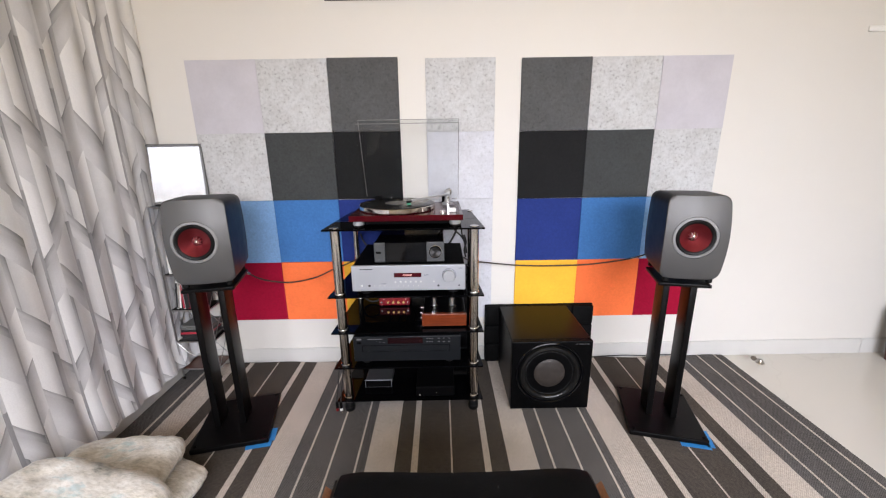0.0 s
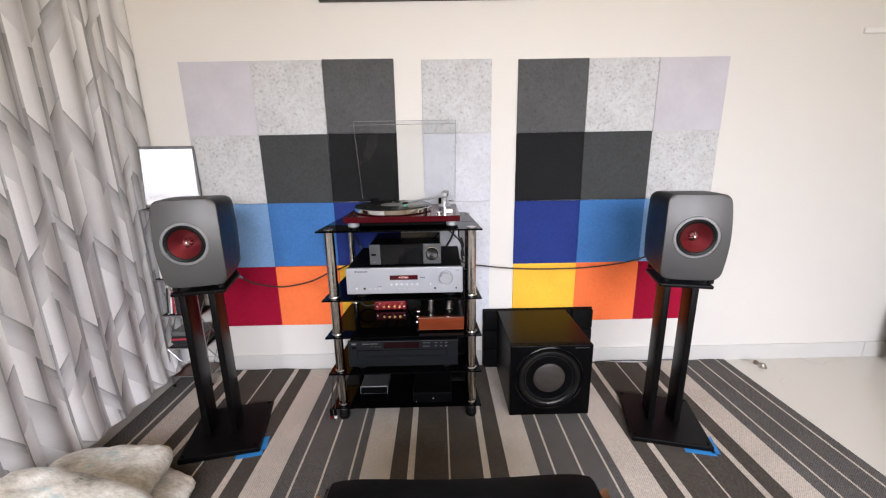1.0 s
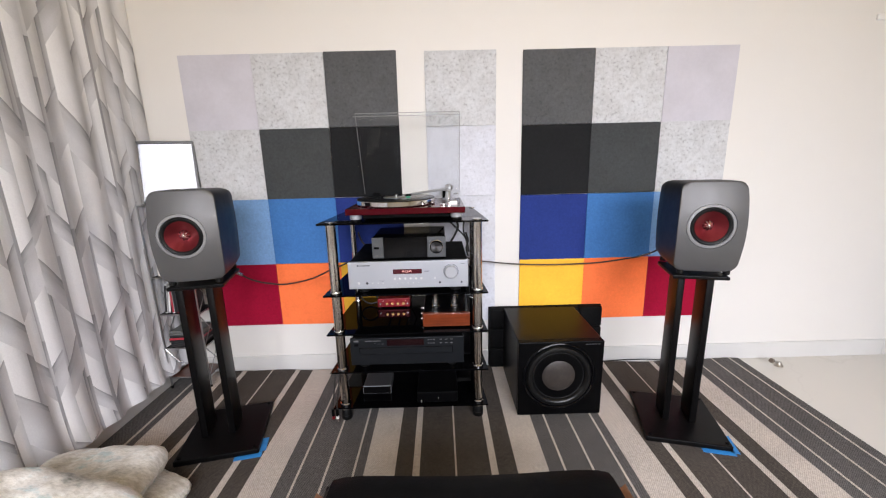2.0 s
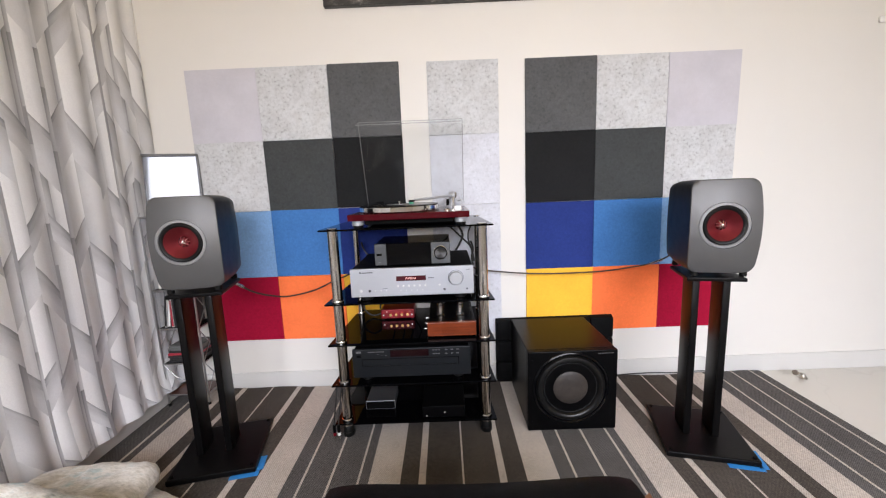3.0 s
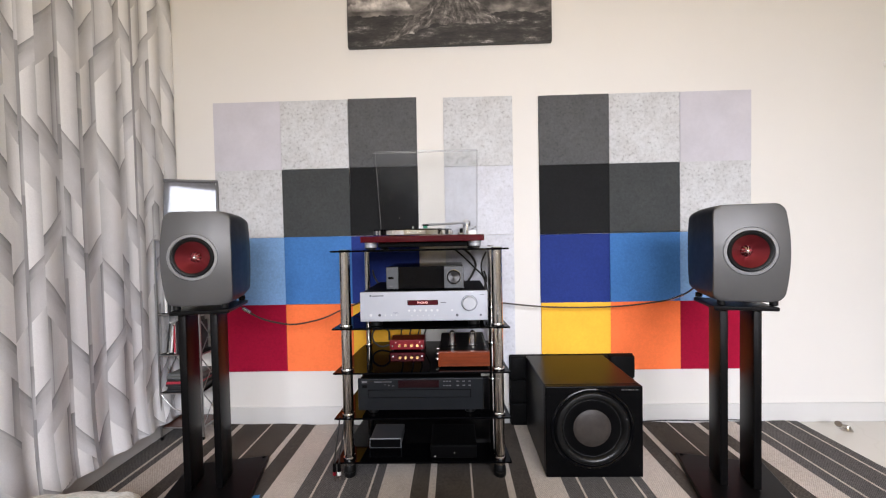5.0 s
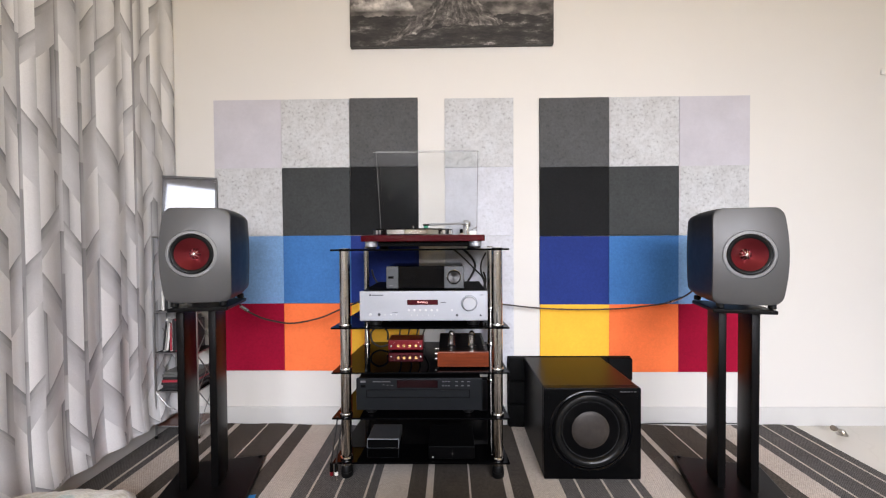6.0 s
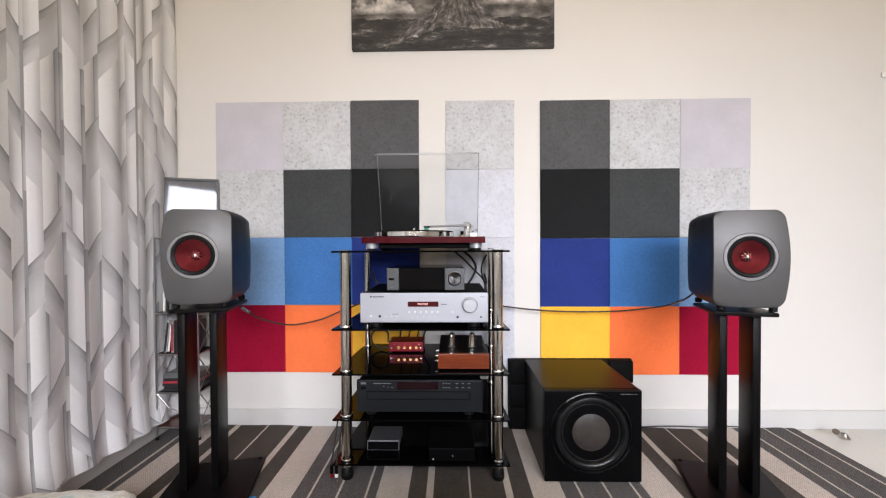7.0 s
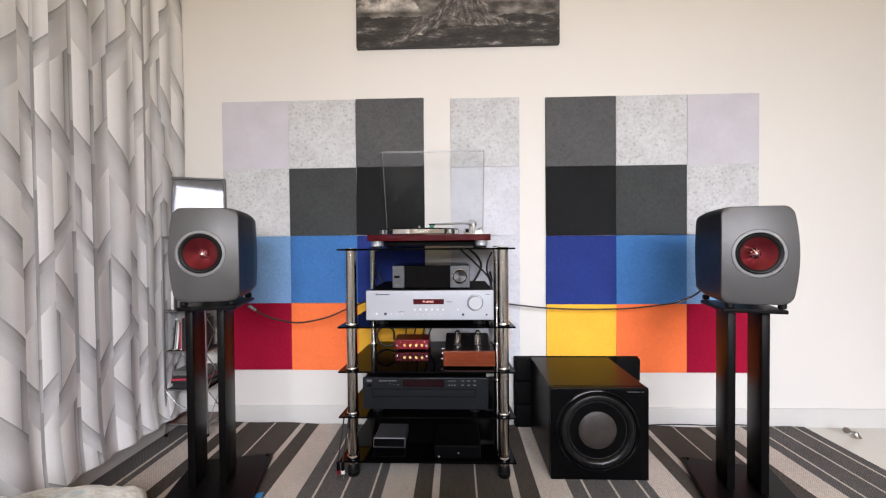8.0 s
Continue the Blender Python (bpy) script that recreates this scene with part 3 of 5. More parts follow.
# ---- curtain ----
def build_curtain():
    cur = thing("curtain", "floor-length curtain printed with white and grey folded facets", "curtain")
    rng = random.Random(11)
    length, y_end, z0, z1 = 4.1, 0.0, 0.074, 2.70
    tones = [print_tone("printed_white", (0.90, 0.902, 0.914), (0.55, 0.552, 0.563)), print_tone("printed_light_grey", (0.69, 0.692, 0.71), (0.56, 0.562, 0.58), 0.76),
             print_tone("printed_mid_grey", (0.56, 0.562, 0.58), (0.31, 0.311, 0.324), 0.60), print_tone("printed_dark_grey", (0.31, 0.31, 0.322), (0.37, 0.37, 0.384))]

    def place(u, v):
        """Cloth point: u along the cloth, v height; folds run down and spread at the hem."""
        y = y_end - 0.004 - u * 0.80
        ph = u * 2 * math.pi / 0.135 + 1.3 * math.sin(u * 5.1)
        low = max(0.0, 1 - (v - z0) / 0.22)
        amp = 0.0036 + 0.0014 * math.sin(u * 3.7) + 0.0042 * low * low
        x = -1.354 + amp * math.sin(ph) + 0.0015 * math.sin(u * 21) + 0.014 * low ** 2.2
        x += 0.003 * math.sin(v * 1.3 + u * 3)
        return (x, y + 0.002 * math.cos(ph), v)

    bm = bmesh.new()
    uvl = bm.loops.layers.uv.new("UVMap")

    def quad(u0, u1, a0, a1, b0, b1, tone, flip):
        """Facet between u0 and u1; lower edge a0 to a1, upper edge b0 to b1."""
        a0, a1, b0, b1 = (min(max(q, z0), z1) for q in (a0, a1, b0, b1))
        if b0 - a0 < 1e-4 and b1 - a1 < 1e-4:
            return
        nu = max(1, int((u1 - u0) / 0.011))
        nv = 3 if min(a0, a1) < 0.36 else max(1, int(max(b0 - a0, b1 - a1) / 0.16))
        verts = {}
        for i in range(nu + 1):
            s = i / nu
            for j in range(nv + 1):
                t = j / nv
                lo, hi = a0 + (a1 - a0) * s, b0 + (b1 - b0) * s
                verts[i, j] = (bm.verts.new(place(u0 + (u1 - u0) * s, lo + (hi - lo) * t)), s, t)
        for i in range(nu):
            for j in range(nv):
                c = [verts[i, j], verts[i + 1, j], verts[i + 1, j + 1], verts[i, j + 1]]
                f = bm.faces.new([q[0] for q in c])
                f.material_index, f.smooth = tone, True
                for loop, q in zip(f.loops, c):
                    loop[uvl].uv = (1 - q[1] if flip else q[1], q[2])

    def column(u, w, lean):
        """One column of the print, from the hem up: a sunk grey facet, then the dark lower rim of a raised white facet, then that facet with its side wall."""
        lo0 = lo1 = z0 - rng.uniform(0.0, 0.25)
        bend = lean

        def slant(h, steep):
            k = bend * w * steep / 2
            mid = (lo0 + lo1) / 2 + h
            return max(mid + k, lo0 + 0.012), max(mid - k, lo1 + 0.012)

        while min(lo0, lo1) < z1:
            steep = rng.choice((0.95, 1.05, 1.2))
            hi0, hi1 = slant(rng.choice((0.05, 0.08, 0.12, 0.16)), steep)
            quad(u, u + w, lo0, lo1, hi0, hi1, 1, bend < 0)
            lo0, lo1 = hi0, hi1
            band = rng.choice((0.020, 0.026, 0.034))
            quad(u, u + w, lo0, lo1, lo0 + band, lo1 + band, 2, bend < 0)
            lo0, lo1 = lo0 + band, lo1 + band
            if rng.random() < 0.45:
                bend = -bend
            hi0, hi1 = slant(rng.choice((0.13, 0.17, 0.22, 0.28)), steep)
            wall = rng.choice((0.0, 0.012, 0.017, 0.024)) if w > 0.05 else 0.0
            left = rng.random() < 0.5
            cuts, kinds = [0.0, w], [0]
            if wall:
                cuts = [0.0, wall, w] if left else [0.0, w - wall, w]
                kinds = [2, 0] if left else [0, 2]
            for a, b, kind in zip(cuts, cuts[1:], kinds):
                p, q = a / w, b / w
                quad(u + a, u + b, lo0 + (lo1 - lo0) * p, lo0 + (lo1 - lo0) * q, hi0 + (hi1 - hi0) * p, hi0 + (hi1 - hi0) * q, kind, (not left) if kind == 2 else left)
            lo0, lo1 = hi0, hi1

    u, lean = 0.0, 1
    while u < length:
        w = rng.choice((0.046, 0.062, 0.078, 0.092))
        lean = -lean
        column(u, w, lean)
        u += w
        if rng.random() < 0.45:
            w2, z = rng.choice((0.007, 0.012, 0.018)), z0
            while z < z1:
                h = rng.uniform(0.10, 0.34)
                quad(u, u + w2, z, z, z + h, z + h, rng.choice((1, 2, 2, 3)), False)
                z += h
            u += w2
    cloth = part("printed_cloth", bm, tones, cur, "white and grey facet print", smooth=False)
    bl = bmesh.new()
    cols = []
    for i in range(380):
        uu = length * i / 379
        cols.append([bl.verts.new(Vector(place(uu, v)) + Vector((-0.006, 0, 0))) for v in (z0, z0 + 0.06, z0 + 0.14, z0 + 0.26, 1.0, 2.0, z1)])
    for a, b in zip(cols, cols[1:]):
        for k in range(6):
            bl.faces.new((a[k], a[k + 1], b[k + 1], b[k]))
    part("lining", bl, LINING, cur)


build_curtain()


# ---- loudspeakers and stands ----
def build_speaker(label, m, dx, dz):
    """dx, dz: where the driver sits on the baffle."""
    sp = thing("loudspeaker", label, "loudspeaker", m, "pair of loudspeakers")
    w, h, d, r = 0.198, 0.296, 0.246, 0.028

    def front_y(x, z):
        return -d / 2 + 0.011 * (2 * x / w) ** 2 + 0.022 * (2 * z / h) ** 2

    out = [(x * (0.958 + 0.062 * (1 - (2 * z / h) ** 2)), z) for x, z in rounded_outline(w, h, r, 8)]
    n = len(out)
    bm = bmesh.new()
    rings = []
    for s, k in ((0.02, 1.0), (0.3, 1.0), (0.7, 0.98), (0.97, 0.935), (1.0, 0.905)):
        ring = []
        for x, z in out:
            y = front_y(x, z) * (1 - s) + d / 2 * s
            ring.append(bm.verts.new((x * k, y, z * k)))
        rings.append(ring)
    for a, b in zip(rings, rings[1:]):
        for i in range(n):
            j = (i + 1) % n
            bm.faces.new((a[i], a[j], b[j], b[i]))
    bm.faces.new(rings[-1])
    bmesh.ops.recalc_face_normals(bm, faces=bm.faces)
    part("cabinet", bm, CABSIDE, sp, "dark slate cabinet sides")
    hole = 0.0728
    bb = bmesh.new()
    prev = None
    for s in (-0.02, 0.0, 0.03, 0.12, 0.3, 0.5, 0.7, 0.85, 1.0):
        ring = []
        for x, z in out:
            a = math.atan2(z, x)
            t = max(0.0, s)
            px, pz = x * (1 - t) + (dx + hole * math.cos(a)) * t, z * (1 - t) + (dz + hole * math.sin(a)) * t
            y = front_y(px, pz) + (0.008 if s < 0 else 0.0025 if s == 0 else 0.0)
            ring.append(bb.verts.new((px, y, pz)))
        if prev:
            for i in range(n):
                j = (i + 1) % n
                bb.faces.new((prev[i], prev[j], ring[j], ring[i]))
        prev = ring
    bmesh.ops.recalc_face_normals(bb, faces=bb.faces)
    part("baffle", bb, TITAN, sp, "curved titanium-grey front")
    f = pose(dx, 0.0058 - d / 2, dz) @ FRONT
    # heights below run towards the listener
    part("trim_ring", lathe([(0.0720, -0.006), (0.0718, 0.0002), (0.0706, 0.0010), (0.067, 0.0016), (0.0630, 0.0020), (0.0612, -0.003)], 64, f), RING, sp, "pale grey ring round the driver")
    part("shadow_gap", lathe([(0.0730, -0.004), (0.0725, -0.0022), (0.0718, -0.004)], 64, f), BLACKMATT, sp)
    part("surround", lathe([(0.0615, -0.001), (0.0600, 0.0022), (0.0572, 0.0036), (0.0530, 0.0026), (0.0490, -0.0005)], 64, f), RUBBER, sp, "black rubber surround")
    g = f @ pose(0, 0, 0.0068)
    cone = part("cone", lathe([(0.0510, -0.0072), (0.043, -0.0125), (0.033, -0.021), (0.022, -0.0285), (0.0165, -0.032)], 64, g), CONERED, sp, "rose-red metal cone")
    part("gap", lathe([(0.0170, -0.034), (0.0160, -0.0365), (0.0150, -0.034)], 40, g), BLACKMATT, cone)
    part("dome", lathe([(0.0155, -0.036), (0.013, -0.032), (0.008, -0.0285), (0.0, -0.027)], 40, g), CONERED, cone)
    star = bmesh.new()
    for k in range(9):
        a = 2 * math.pi * k / 9
        tube([g @ Vector((0.002 * math.cos(a), 0.002 * math.sin(a), -0.0225)), g @ Vector((0.010 * math.cos(a), 0.010 * math.sin(a), -0.0245)), g @ Vector((0.0165 * math.cos(a), 0.0165 * math.sin(a), -0.0315))], 0.0017, 6, star)
    lathe([(0.0032, -0.0245), (0.0028, -0.0215), (0.0, -0.0205)], 16, g, star)
    part("star_waveguide", star, CHROME, cone, "bright star-shaped waveguide")
    for sx in (-1, 1):
        for sy in (-1, 1):
            part("foot_pad", cyl(0.011, -h / 2 - 0.0125, -h / 2 + 0.004, 20, 0.002, pose(sx * 0.07, sy * 0.085, 0)), RUBBER, sp)
    for sx in (-0.02, 0.02):
        part("binding_post", cyl(0.006, 0, 0.02, 16, 0.001, pose(sx, d / 2 - 0.001, -0.09, -90)), GOLD, sp)
    return sp


def build_stand(label, m, h, plate_z, pillars, side):
    """Origin on the floor at the pillars; the base plate reaches forward of them."""
    st = thing("speaker_stand", label, "speaker stand", m, "pair of speaker stands")
    part("base_plate", box(-0.135, 0.135, -0.145, 0.145, 0.0098, 0.030, 0.004, 2), STANDBLACK, st, smooth=False)
    for x in pillars:
        c = x + 0.0067 * side
        part("pillar", box(c - 0.0100, c + 0.0100, -0.033, 0.062, 0.030, h - 0.012, 0.004, 3), STANDBLACK, st)
        part("edge_trim", box(c - 0.0108, c + 0.0108, -0.0375, -0.0332, 0.032, h - 0.013, 0.0015, 2), STANDBLACK, st)
    part("top_plate", box(-0.086, 0.083, plate_z[0], plate_z[1], h - 0.012, h, 0.003, 2), STANDBLACK, st, smooth=False)
    for x, y in ((-0.12, -0.13), (0.12, -0.13), (-0.12, 0.13), (0.12, 0.13)):
        part("spike_cap", cyl(0.006, 0.030, 0.034, 16, 0.001, pose(x, y, 0)), BLACKMATT, st)
    return st


RZL, RZR = 12.5, -14.3
build_stand("black two-pillar speaker stand beside the curtain", pose(-0.922, -0.4745, 0.0, 0, 0, RZL), 0.619, (-0.075, 0.130), (-0.060, 0.032), -1)
build_stand("black two-pillar speaker stand beside the subwoofer", pose(0.779, -0.4715, 0.0, 0, 0, RZR), 0.6055, (-0.075, 0.112), (-0.053, 0.036), 1)
build_speaker("grey loudspeaker with red cone beside the curtain", pose(-0.937, -0.436, 0.780, 0, 0, RZL), -0.008, 0.005)
build_speaker("grey loudspeaker with red cone near the bare wall", pose(0.797, -0.434, 0.766, 0, 0, RZR + 2.5), -0.005, 0.006)


# ---- subwoofer ----
def build_sub():
    sb = thing("subwoofer", "black subwoofer with a grey cone on the rug", "subwoofer", pose(0.347, -0.239, 0.0))
    part("cabinet", box(-0.162, 0.162, -0.160, 0.175, 0.0125, 0.3215, 0.004, 2), ASHBLACK, sb, smooth=False)
    part("front_baffle", box(-0.1622, 0.1622, -0.182, -0.1605, 0.0120, 0.322, 0.003, 2), BLACKPAINT, sb, smooth=False)
    f = pose(-0.007, -0.182, 0.180) @ FRONT
    part("basket_ring", lathe([(0.1406, -0.002), (0.1400, 0.0015), (0.1369, 0.0050), (0.1319, 0.0062), (0.1280, 0.0030), (0.1259, -0.0040)], 72, f), GLOSSBLACK, sb, "glossy black driver rim")
    part("surround", lathe([(0.1262, -0.0035), (0.1249, 0.0040), (0.1202, 0.0105), (0.1129, 0.0130), (0.1055, 0.0110), (0.0998, 0.0045), (0.0977, -0.0015)], 72, f), GLOSSRUBBER, sb, "thick black rubber surround")
    cone = part("cone", lathe([(0.0980, -0.0010), (0.0961, 0.0005), (0.0836, -0.0035), (0.0690, -0.0075)], 72, f), SUBPAPER, sb, "dark grey paper cone")
    part("dust_cap", lathe([(0.0735, -0.0078), (0.0725, -0.0055), (0.0705, -0.0058), (0.0660, -0.0010), (0.050, 0.0045), (0.025, 0.0080), (0.0, 0.009)], 60, f), SUBCONE, cone, "grey fibre dust cap")
    for k, w in enumerate((0.012, 0.008, 0.014, 0.006, 0.010)):
        x = 0.096 + 0.0115 * k
        part("maker_mark", box(x - w * 0.42, x + w * 0.42, -0.1826, -0.1820, 0.3085, 0.3108), PRINTGREY, sb, "small pale lettering shown as a bar", smooth=False)
    for sx in (-1, 1):
        for sy in (-1, 1):
            part("foot", cyl(0.016, 0.0095, 0.0135, 24, 0.002, pose(sx * 0.127, sy * 0.14, 0)), RUBBER, sb)
        for z in (0.05, 0.29):
            part("screw", cyl(0.0028, 0, 0.0015, 12, 0.0004, pose(sx * 0.148, -0.1815, z) @ FRONT), BLACKMATT, sb)


build_sub()


def build_quilt():
    q = thing("quilted_panel", "black quilted foam panel leaning on the wall behind the subwoofer", "foam panel")
    n, w, h = 5, 0.107, 0.101
    for i in range(n):
        for j in range(3):
            part("square", box(0.121 + i * w, 0.121 + (i + 1) * w - 0.003, -0.050, -0.020, 0.010 + j * h, 0.010 + (j + 1) * h - 0.003, 0.008, 3), QUILT, q)
    part("backing", box(0.119, 0.656, -0.024, -0.0125, 0.0095, 0.312, 0.003, 1), QUILT, q, smooth=False)


build_quilt()

# ---- hi-fi rack ----
SHELF_Z = (0.071, 0.223, 0.378, 0.530, 0.794)
RX0, RX1, RY0, RY1 = -0.533, 0.069, -0.428, -0.025
POSTS = ((-0.491, -0.398), (0.031, -0.398), (-0.486, -0.070), (0.040, -0.070))


def build_rack():
    rk = thing("hifi_rack", "five-tier rack of black glass shelves on chrome posts", "hi-fi rack")
    for z in SHELF_Z:
        bm = bmesh.new()
        outline = [(RX0, RY0), (RX1, RY0), (RX1 - 0.022, RY1 - 0.10), (RX1 - 0.03, RY1), (RX0 + 0.03, RY1), (RX0 + 0.022, RY1 - 0.10)]
        lo = [bm.verts.new((x, y, z - 0.006)) for x, y in outline]
        hi = [bm.verts.new((x, y, z)) for x, y in outline]
        bm.faces.new(lo[::-1])
        bm.faces.new(hi)
        for k in range(6):
            j = (k + 1) % 6
            bm.faces.new((lo[k], lo[j], hi[j], hi[k]))
        bmesh.ops.bevel(bm, geom=list(bm.edges), offset=0.0012, segments=2, affect="EDGES")
        part("glass_shelf", bm, BLACKGLASS, rk, smooth=False)
    for x, y in POSTS:
        r = 0.0180 if y < -0.2 else 0.0125
        zs = (0.050,) + SHELF_Z
        for a, b in zip(zs, zs[1:]):
            part("post", cyl(r, a + (0.0 if a == 0.050 else 0.0005), b - 0.0062, 36, 0.001, pose(x, y, 0)), BRUSHED, rk)
        for z in SHELF_Z[:-1]:
            part("collar", lathe([(r, z + 0.0005), (r + 0.003, z + 0.001), (r + 0.0035, z + 0.004), (r + 0.002, z + 0.008), (r, z + 0.0085)], 36, pose(x, y, 0)), CHROME, rk)
        part("top_disc", cyl(r, SHELF_Z[4], SHELF_Z[4] + 0.0025, 32, 0.0008, pose(x, y, 0)), BRUSHED, rk)
        part("foot", lathe([(0, 0.0095), (r + 0.0015, 0.0095), (r + 0.003, 0.013), (r + 0.003, 0.024), (r + 0.001, 0.026), (r + 0.003, 0.029), (r + 0.001, 0.044), (r - 0.002, 0.0502), (0, 0.0502)], 32, pose(x, y, 0)), RUBBER, rk, "black rubber foot")


build_rack()


def knob(name, r, depth, m, material, parent, label=""):
    return part(name, lathe([(0, 0), (r, 0), (r, depth - r * 0.12), (r * 0.9, depth), (0, depth)], 40, m @ FRONT), material, parent, label)


def build_amp():
    am = thing("amplifier", "silver stereo amplifier with red display on a glass shelf", "amplifier", pose(-0.2195, -0.416, SHELF_Z[3]))
    part("case", box(-0.214, 0.214, 0.012, 0.335, 0.0225, 0.119, 0.003, 2), BLACKMATT, am, "black metal case", smooth=False)
    part("front_panel", box(-0.2165, 0.2165, -0.004, 0.0115, 0.0205, 0.121, 0.0025, 2), SILVER, am, "brushed silver front", smooth=False)
    y = -0.004
    part("display", box(-0.055, 0.049, y - 0.001, y, 0.0745, 0.0920, 0.0004, 1), REDWIN, am, "dark red display window", smooth=False)
    lettering("display_text", "PHONO", 0.0098, REDTEXT, am, pose(-0.004, y - 0.0012, 0.0832, 90))
    knob("volume_knob", 0.0235, 0.018, pose(0.154, y, 0.080), KNOBSILVER, am)
    part("knob_ring", lathe([(0.0255, 0), (0.0268, 0.0006), (0.0268, 0.0)], 48, pose(0.154, y, 0.080) @ FRONT), PRINTDARK, am)
    for k in range(6):
        part("button", cyl(0.0038, 0, 0.003, 16, 0.0008, pose(-0.050 + 0.0192 * k, y, 0.0565) @ FRONT), BRIGHTBUTTON, am)
    for k in range(5):
        part("button", cyl(0.0018, 0, 0.0015, 12, 0.0003, pose(-0.0405 + 0.0192 * k, y, 0.0400) @ FRONT), BRIGHTBUTTON, am)
    for x in (-0.13, -0.11, -0.092):
        part("button", cyl(0.0022, 0, 0.002, 12, 0.0003, pose(x, y, 0.0420) @ FRONT), BRIGHTBUTTON, am)
    part("standby_button", cyl(0.0045, 0, 0.003, 16, 0.0008, pose(-0.180, y, 0.0425) @ FRONT), BRIGHTBUTTON, am)
    for x, z, r in ((-0.150, 0.0425, 0.0048), (0.113, 0.0395, 0.0042), (0.192, 0.0390, 0.0034)):
        part("jack_socket", cyl(r, 0, 0.0015, 20, 0.0004, pose(x, y, z) @ FRONT), PRINTDARK, am)
    part("button", cyl(0.0034, 0, 0.0025, 16, 0.0005, pose(0.096, y, 0.0565) @ FRONT), BRIGHTBUTTON, am)
    for x0, x1, z, t in ((-0.183, -0.177, 0.1085, 0.005), (-0.174, -0.136, 0.1080, 0.0032), (0.058, 0.076, 0.0825, 0.002), (0.19, 0.204, 0.1075, 0.0015), (-0.105, -0.087, 0.0495, 0.0012)):
        part("maker_mark", box(x0, x1, y - 0.0004, y, z - t / 2, z + t / 2), PRINTDARK, am, "small dark lettering shown as a bar", smooth=False)
    for sx in (-0.17, 0.17):
        for yy in (0.04, 0.29):
            part("foot", cyl(0.021, 0.0006, 0.0230, 24, 0.002, pose(sx, yy, 0)), RUBBER, am)


def build_streamer():
    st = thing("network_streamer", "dark grey streamer with glossy screen standing on the amplifier", "streamer", pose(-0.2155, -0.388, SHELF_Z[3] + 0.1195))
    part("case", box(-0.132, 0.132, 0.006, 0.215, 0.0085, 0.0840, 0.003, 2), GLOSSBLACK, st, "glossy black top and sides", smooth=False)
    part("left_fascia", box(-0.1335, -0.092, -0.006, 0.0055, 0.0075, 0.0835, 0.002, 2), MIDPANEL, st, smooth=False)
    part("right_fascia", box(0.066, 0.1335, -0.006, 0.0055, 0.0075, 0.0835, 0.002, 2), MIDPANEL, st, smooth=False)
    part("screen", box(-0.0915, 0.0655, -0.004, 0.005, 0.0075, 0.0835, 0.001, 1), GLOSSBLACK, st, "black glass screen", smooth=False)
    k = pose(0.0995, -0.006, 0.0465)
    part("knob_ring", lathe([(0.0248, 0), (0.0248, 0.003), (0.0238, 0.0036), (0.0225, 0.003), (0.0225, 0.0)], 56, k @ FRONT), CHROME, st, "bright ring round the dial")
    dial = part("knob", lathe([(0.0222, 0), (0.0222, 0.006), (0.0210, 0.0075), (0.0205, 0.0075)], 56, k @ FRONT), GLOSSBLACK, st)
    part("knob_cap", lathe([(0.0206, 0.0072), (0.0200, 0.0082), (0.010, 0.0076), (0.0, 0.0072)], 56, k @ FRONT), SPUN, dial, "spun dark metal dial face")
    part("usb_socket", box(-0.1265, -0.1080, -0.0066, -0.0059, 0.0420, 0.0500, 0.0002, 1), PRINTBLACK, st, smooth=False)
    part("usb_plug", box(-0.1180, -0.1130, -0.0100, -0.0066, 0.0430, 0.0490, 0.0006, 1), BLACKMATT, st, smooth=False)
    part("maker_mark", box(-0.124, -0.112, -0.0065, -0.006, 0.0165, 0.0190), PRINTGREY, st, "tiny lettering shown as a bar", smooth=False)
    for sx in (-0.1, 0.1):
        for yy in (0.03, 0.18):
            part("foot", cyl(0.012, 0.0003, 0.0090, 20, 0.001, pose(sx, yy, 0)), RUBBER, st)


